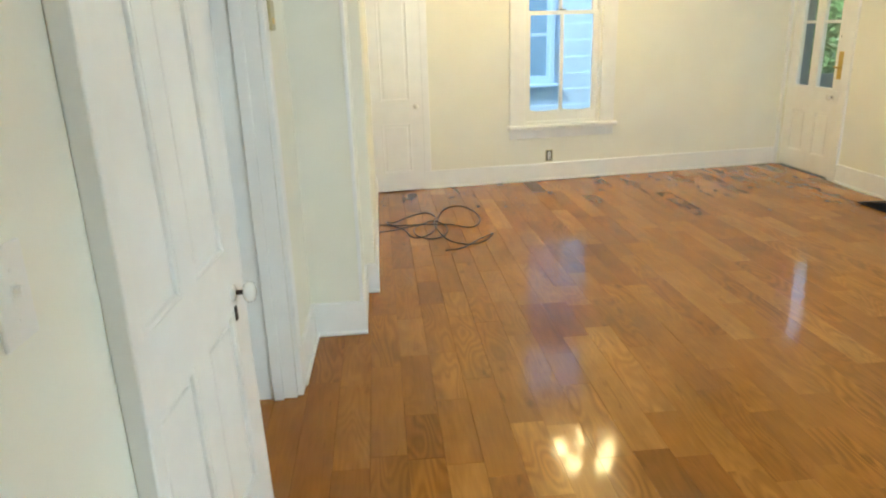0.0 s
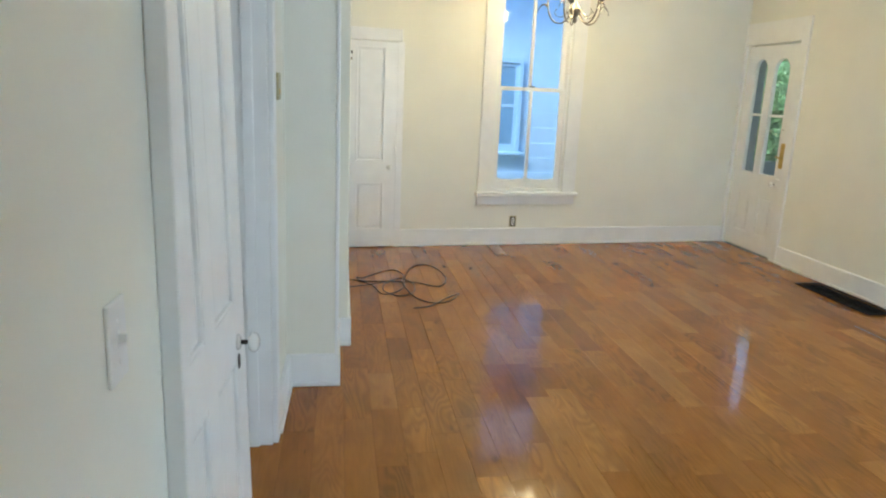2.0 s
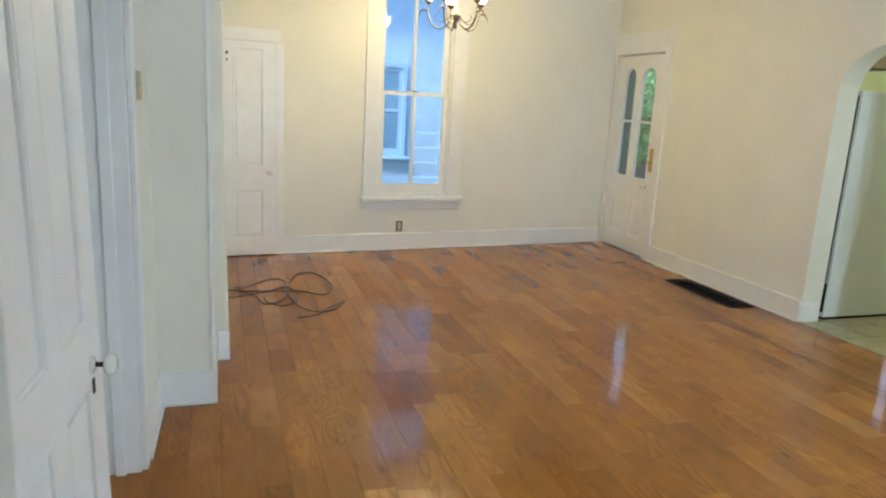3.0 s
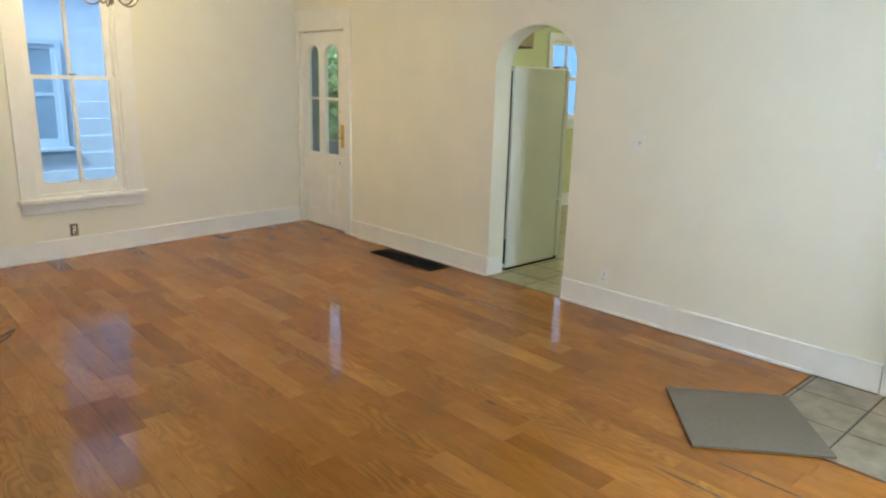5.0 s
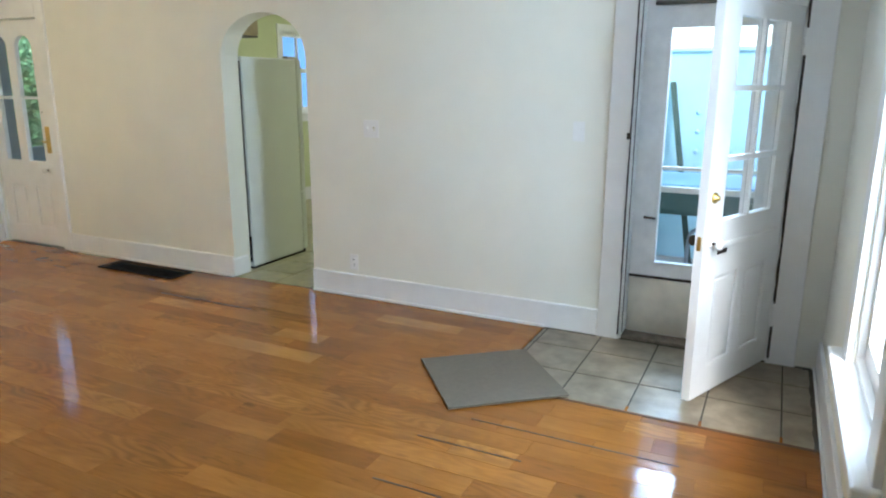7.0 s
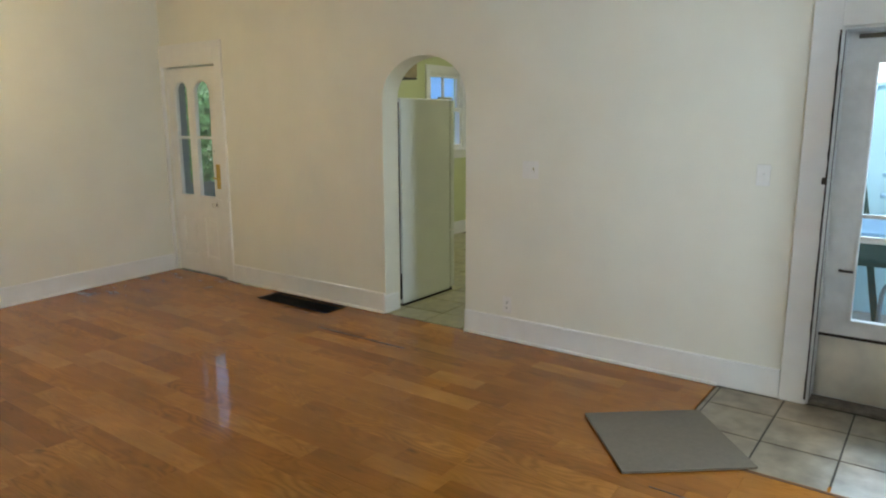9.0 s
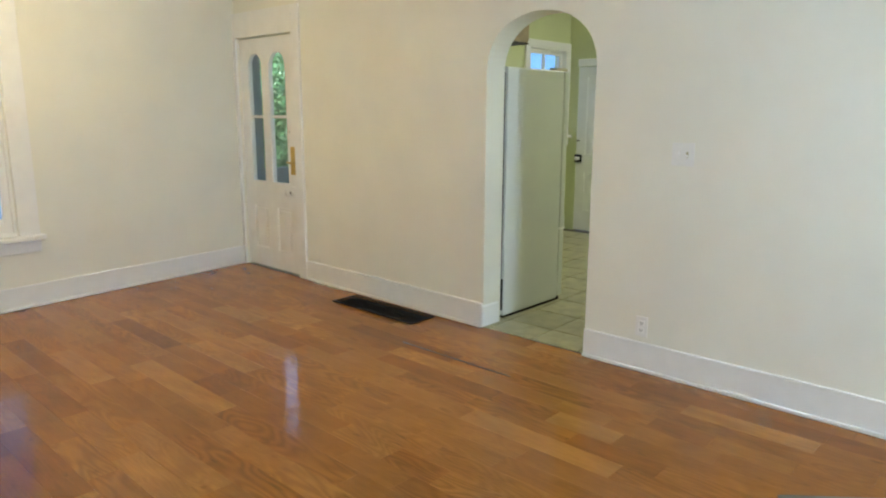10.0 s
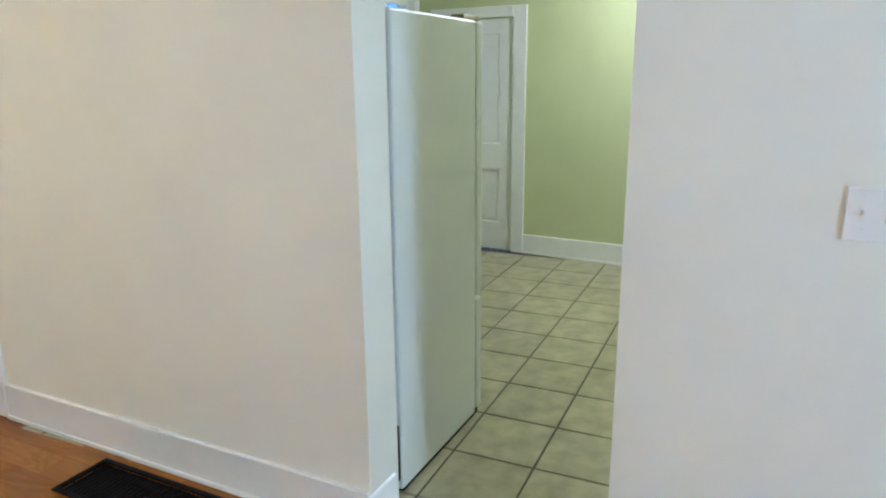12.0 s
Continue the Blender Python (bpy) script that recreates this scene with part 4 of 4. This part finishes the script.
shrub("tree", (1.75, 2.7, -0.5), 2.5, 0.8, 6500, "leafy green tree outside the glazed door")
shrub("tree", (2.9, 3.6, -0.5), 2.8, 1.0, 7500, "tall leafy green tree beyond the side yard")
shrub("tree", (1.1, 4.6, -0.5), 3.0, 1.1, 9200, "dense green tree behind the neighbouring house")
shrub("tree", (3.9, 2.0, -0.5), 3.8, 1.1, 8400, "dense green tree by the kitchen wall")
P = thing("porch_post", pose(0.41, 0.36, -0.5), "grey-blue painted side porch post with rail", "post")
part("shaft", boxed(-0.075, 0.045, -0.045, 0.06, 0, 2.995, 0.006), POSTGREY, P)
part("rail", boxed(0.047, 1.6, -0.025, 0.03, 1.16, 1.34, 0.006), POSTGREY, P)
structure("porch_floor", boxed(0.19, 1.3, -0.93, 0.9, -0.5, -0.03), CONCRETE, "grey side porch floor", "porch")

structure("porch_cover", boxed(0.185, 1.3, -1.0, 0.95, 2.5, 2.6), POSTGREY, "grey side porch roof", "roof")
# front porch beyond the storm door
# Unseen overhang, put here to keep direct sun off part of the wall.
structure("porch_cover", boxed(0.185, 0.6, -8.6, -5.42, 2.95, 3.05), POSTGREY, "added grey overhang shading the front porch", "roof")
structure("porch_floor", boxed(0.185, 3.2, -8.6, -5.42, -0.5, -0.02), CONCRETE, "grey front porch floor", "porch")
pw = structure("wall_porch", boxed(2.35, 2.45, -8.6, -5.42, -0.02, 1.80), PORCHBLUE, "pale blue painted porch wall", "wall")
part("panel_strip", boxed(2.33, 2.349, -7.4, -5.6, 1.765, 1.795, 0.004), PORCHBLUE, pw)
part("panel_strip", boxed(2.33, 2.349, -6.92, -6.86, 0.1, 1.76, 0.004), PORCHBLUE, pw)
for z in (0.93, 1.10, 1.26):
    part("bolt", lathe([(0.02, 0), (0.02, 0.006), (0.010, 0.010)], 12, pose(2.349, -6.03, z, 0, -90, 0)), BLUETRIM, pw)
T = thing("porch_table", pose(1.35, -6.55, -0.02), "dark green wooden porch table", "table")
part("tabletop", boxed(-0.35, 0.35, -1.1, 0.95, 0.80, 0.84, 0.006), SIDING, T, "pale painted tabletop")
part("apron", boxed(-0.33, 0.33, -1.08, 0.93, 0.62, 0.799, 0.004), TEAL, T)
for x in (-0.3, 0.3):
    for y in (-1.04, 0.89):
        part("leg", boxed(x - 0.03, x + 0.03, y - 0.03, y + 0.03, 0, 0.62, 0.004), TEAL, T)
L = thing("leaning_board", pose(1.95, -6.1, -0.02, -10.6, 13.1, 0), "dark green board leaning on porch wall", "board")
part("plank", boxed(-0.015, 0.015, -0.024, 0.024, 0, 1.6, 0.004), TEAL, L)
K = thing("garden_tool", pose(1.15, -6.28, -0.02), "grey metal tool standing on porch floor", "tool")
part("bent_tube", tube(smooth_line([(0, 0.12, 0.012), (0, 0.12, 0.42), (0, 0.05, 0.50), (0, -0.05, 0.46), (0, -0.07, 0.30)], 5), 0.014, 8), POSTGREY, K)
part("foot_bar", tube([(-0.12, 0.12, 0.014), (0.12, 0.12, 0.014)], 0.014, 8), POSTGREY, K)

# dark open joints: along the entry's edges and between two long boards
def ragged(u0, u1, t0, t1, seed, z=0.003):
    r, bm2 = random.Random(seed), bmesh.new()
    n = max(4, int((u1 - u0) / 0.05))
    rows2 = []
    for i in range(n + 1):
        u = u0 + (u1 - u0) * i / n
        a, b = t0 + 0.5 * (t1 - t0) * r.random() * 0.8, t1
        rows2.append([bm2.verts.new((u, y, h)) for y, h in ((a, -0.002), (a, z), (b, z), (b, -0.002))])
    for p, q in zip(rows2, rows2[1:]):
        for k in range(3):
            bm2.faces.new([p[k], q[k], q[k + 1], p[k + 1]])
    return bm2


structure("trim", ragged(-1.95, -0.04, 0.0, 0.03, 6, 0.0015), IRON, "dark chipped paint along the door jamb", "trim", EAST @ pose(FRONT[0] + 0.0121, 0, 0, 0, 90, 0))
# thin dark strips on the casing's inner edge, left out at the hinges
for z0, z1 in ((0.03, 0.215), (0.345, 1.635), (1.765, 1.95)):
    structure("trim", ragged(-z1, -z0, 0.0, 0.017, int(z1 * 50), 0.0015), IRON, "dark ragged strip along the hinge side", "trim", EAST @ pose(FRONT[1] + 0.001, -0.0215, 0, 0, 90, 0) @ pose(0, 0, 0, 90, 0, 0))
structure("trim", ragged(-1.95, -0.03, 0.0, 0.011, 77, 0.0015), IRON, "dark chipped edge of the door casing", "trim", EAST @ pose(FRONT[0] - 0.0105, -0.0218, 0, 0, 90, 0) @ pose(0, 0, 0, 90, 0, 0))
structure("trim", ragged(5.475, 5.80, -0.034, -0.018, 1), GROUT, "dark open joint under the entry baseboard", "trim", EAST)
structure("trim", ragged(6.885, 6.96, -0.034, -0.001, 2), GROUT, "dark open joint beside the door casing", "trim", EAST)
structure("trim", ragged(0.02, 0.95, -0.055, -0.031, 3), GROUT, "dark open joint along the entry wall", "trim", SOUTH)
structure("trim", ragged(2.74, 3.58, -0.584, -0.570, 4, 0.0011), CABLE, "dark split between two floor boards", "trim", EAST)
for u0, u1, t in ((5.55, 6.46, -1.338), (5.40, 5.88, -1.582), (5.40, 5.70, -1.95)):
    structure("trim", ragged(u0, u1, t - 0.005, t + 0.003, int(u1 * 100), 0.0011), CABLE, "thin dark split in a floor board", "trim", EAST)
structure("trim", ragged(FRONT[0] + 0.01, FRONT[1], -0.02, 0.001, 5, 0.004), GROUT, "dark worn joint at the threshold", "trim", EAST)

# ---- floor pieces ----
def tiles(parent, xs, ys, depth, mat, limits, turn=0.0, pivot=(0, 0)):
    """One tile a cell of the grid, trimmed at the limits, the grid turned about the pivot."""
    swing = pose(*pivot, 0, 0, 0, turn) @ pose(-pivot[0], -pivot[1], 0)
    gap, cache = 0.0045, {}
    for xa, xb in zip(xs, xs[1:]):
        for ya, yb in zip(ys, ys[1:]):
            x0, x1, y0, y1 = max(xa + gap, limits[0]), min(xb - gap, limits[1]), max(ya + gap, limits[2]), min(yb - gap, limits[3])
            if x1 - x0 < 0.01 or y1 - y0 < 0.01:
                continue
            key = (round(x1 - x0, 4), round(y1 - y0, 4))
            if key not in cache:
                cache[key] = mesh_of("tile", boxed(-key[0] / 2, key[0] / 2, -key[1] / 2, key[1] / 2, -depth, 0, 0.0025), mat)
            ob = new("tile", cache[key])
            ob.parent, ob.matrix_basis = parent, swing @ pose((x0 + x1) / 2, (y0 + y1) / 2, 0)


foyer = structure("floor", boxed(-0.957, 0.0, -7.0, -5.468, -0.0135, -0.003), GROUT, "beige ceramic tile entry floor with dark grout", "floor")
tiles(foyer, [-0.95, -0.615, -0.28, 0.055], [-7.16, -6.825, -6.493, -6.165, -5.83, -5.495, -5.16], 0.008, TILE, (-0.95, -0.004, -6.995, -5.475))
tiles(kitchen_floor, [0.600 + 0.3425 * (i - 2) for i in range(12)], [-2.930 + 0.338 * (i - 7) for i in range(14)], 0.008, KTILE, (0.006, 3.76, -5.27, -1.105), 2.0, (0.6, -2.93))
structure("trim", boxed(-0.966, -0.9505, -7.0, -5.463, -0.013, 0.0014), DARKGAP, "dark joint beside the entry tiles", "trim")

rng = random.Random(11)
near, rest, cache = [], [], {}
wide = 0.1275
x = -0.0
col = 0
while x > -4.5:
    y = -7.05 - 0.9 * rng.random()
    while y < 0.1:
        n = rng.choice((0.28, 0.34, 0.42, 0.50, 0.58, 0.66, 0.78, 0.92))
        y0, y1 = max(y, -7.05), min(y + n, 0.0)
        y += n
        spans = [(y0, y1)]
        if x - wide / 2 > -0.955:      # leaves room for the entry tiles
            spans = [(max(y0, -5.463), y1)]
        for a, b in spans:
            if b - a > 0.03:
                (near if len(near) < 296 and -6.4 < (a + b) / 2 < -0.2 else rest).append((x, a, b))
    x -= wide
    col += 1


def board(bm2, x0, x1, y0, y1, top, tilt):
    """One floor board with eased edges; tilt lifts its east side."""
    ease, low = 0.0006, 0.0007
    rings = []
    for inset, z in ((ease, 0.0), (0.0, -low), (0.0, -0.012)):
        rings.append([bm2.verts.new((x, y, top + z + (tilt if x > (x0 + x1) / 2 else -tilt))) for x, y in ((x0 + inset, y0 + inset), (x1 - inset, y0 + inset), (x1 - inset, y1 - inset), (x0 + inset, y1 - inset))])
    bm2.faces.new(rings[0])
    for p, q in zip(rings, rings[1:]):
        for k in range(4):
            bm2.faces.new([p[k], q[k], q[(k + 1) % 4], p[(k + 1) % 4]])


for x, a, b in near:
    key = round(b - a, 3)
    if key not in cache:
        bm = bmesh.new()
        board(bm, -wide / 2 + 0.0002, wide / 2 - 0.0002, -key / 2 + 0.0002, key / 2 - 0.0002, 0.0, 0.0)
        cache[key] = mesh_of("oak_board", bm, OAK)
    ob = new("oak_board", cache[key])
    ob.parent = floor
    ob.location = (x - wide / 2, (a + b) / 2, -0.0004 * rng.random())
    ob.rotation_euler = (radians(rng.gauss(0, 0.02)), radians(rng.gauss(0, 0.055)), 0)
bm = bmesh.new()
for x, a, b in rest:
    board(bm, x - wide + 0.0002, x - 0.0002, a + 0.0002, b - 0.0002, -0.0004 * rng.random(), rng.gauss(0, 0.00006))
tagged(part("oak_boards", bm, OAK, floor), kind="stuff")
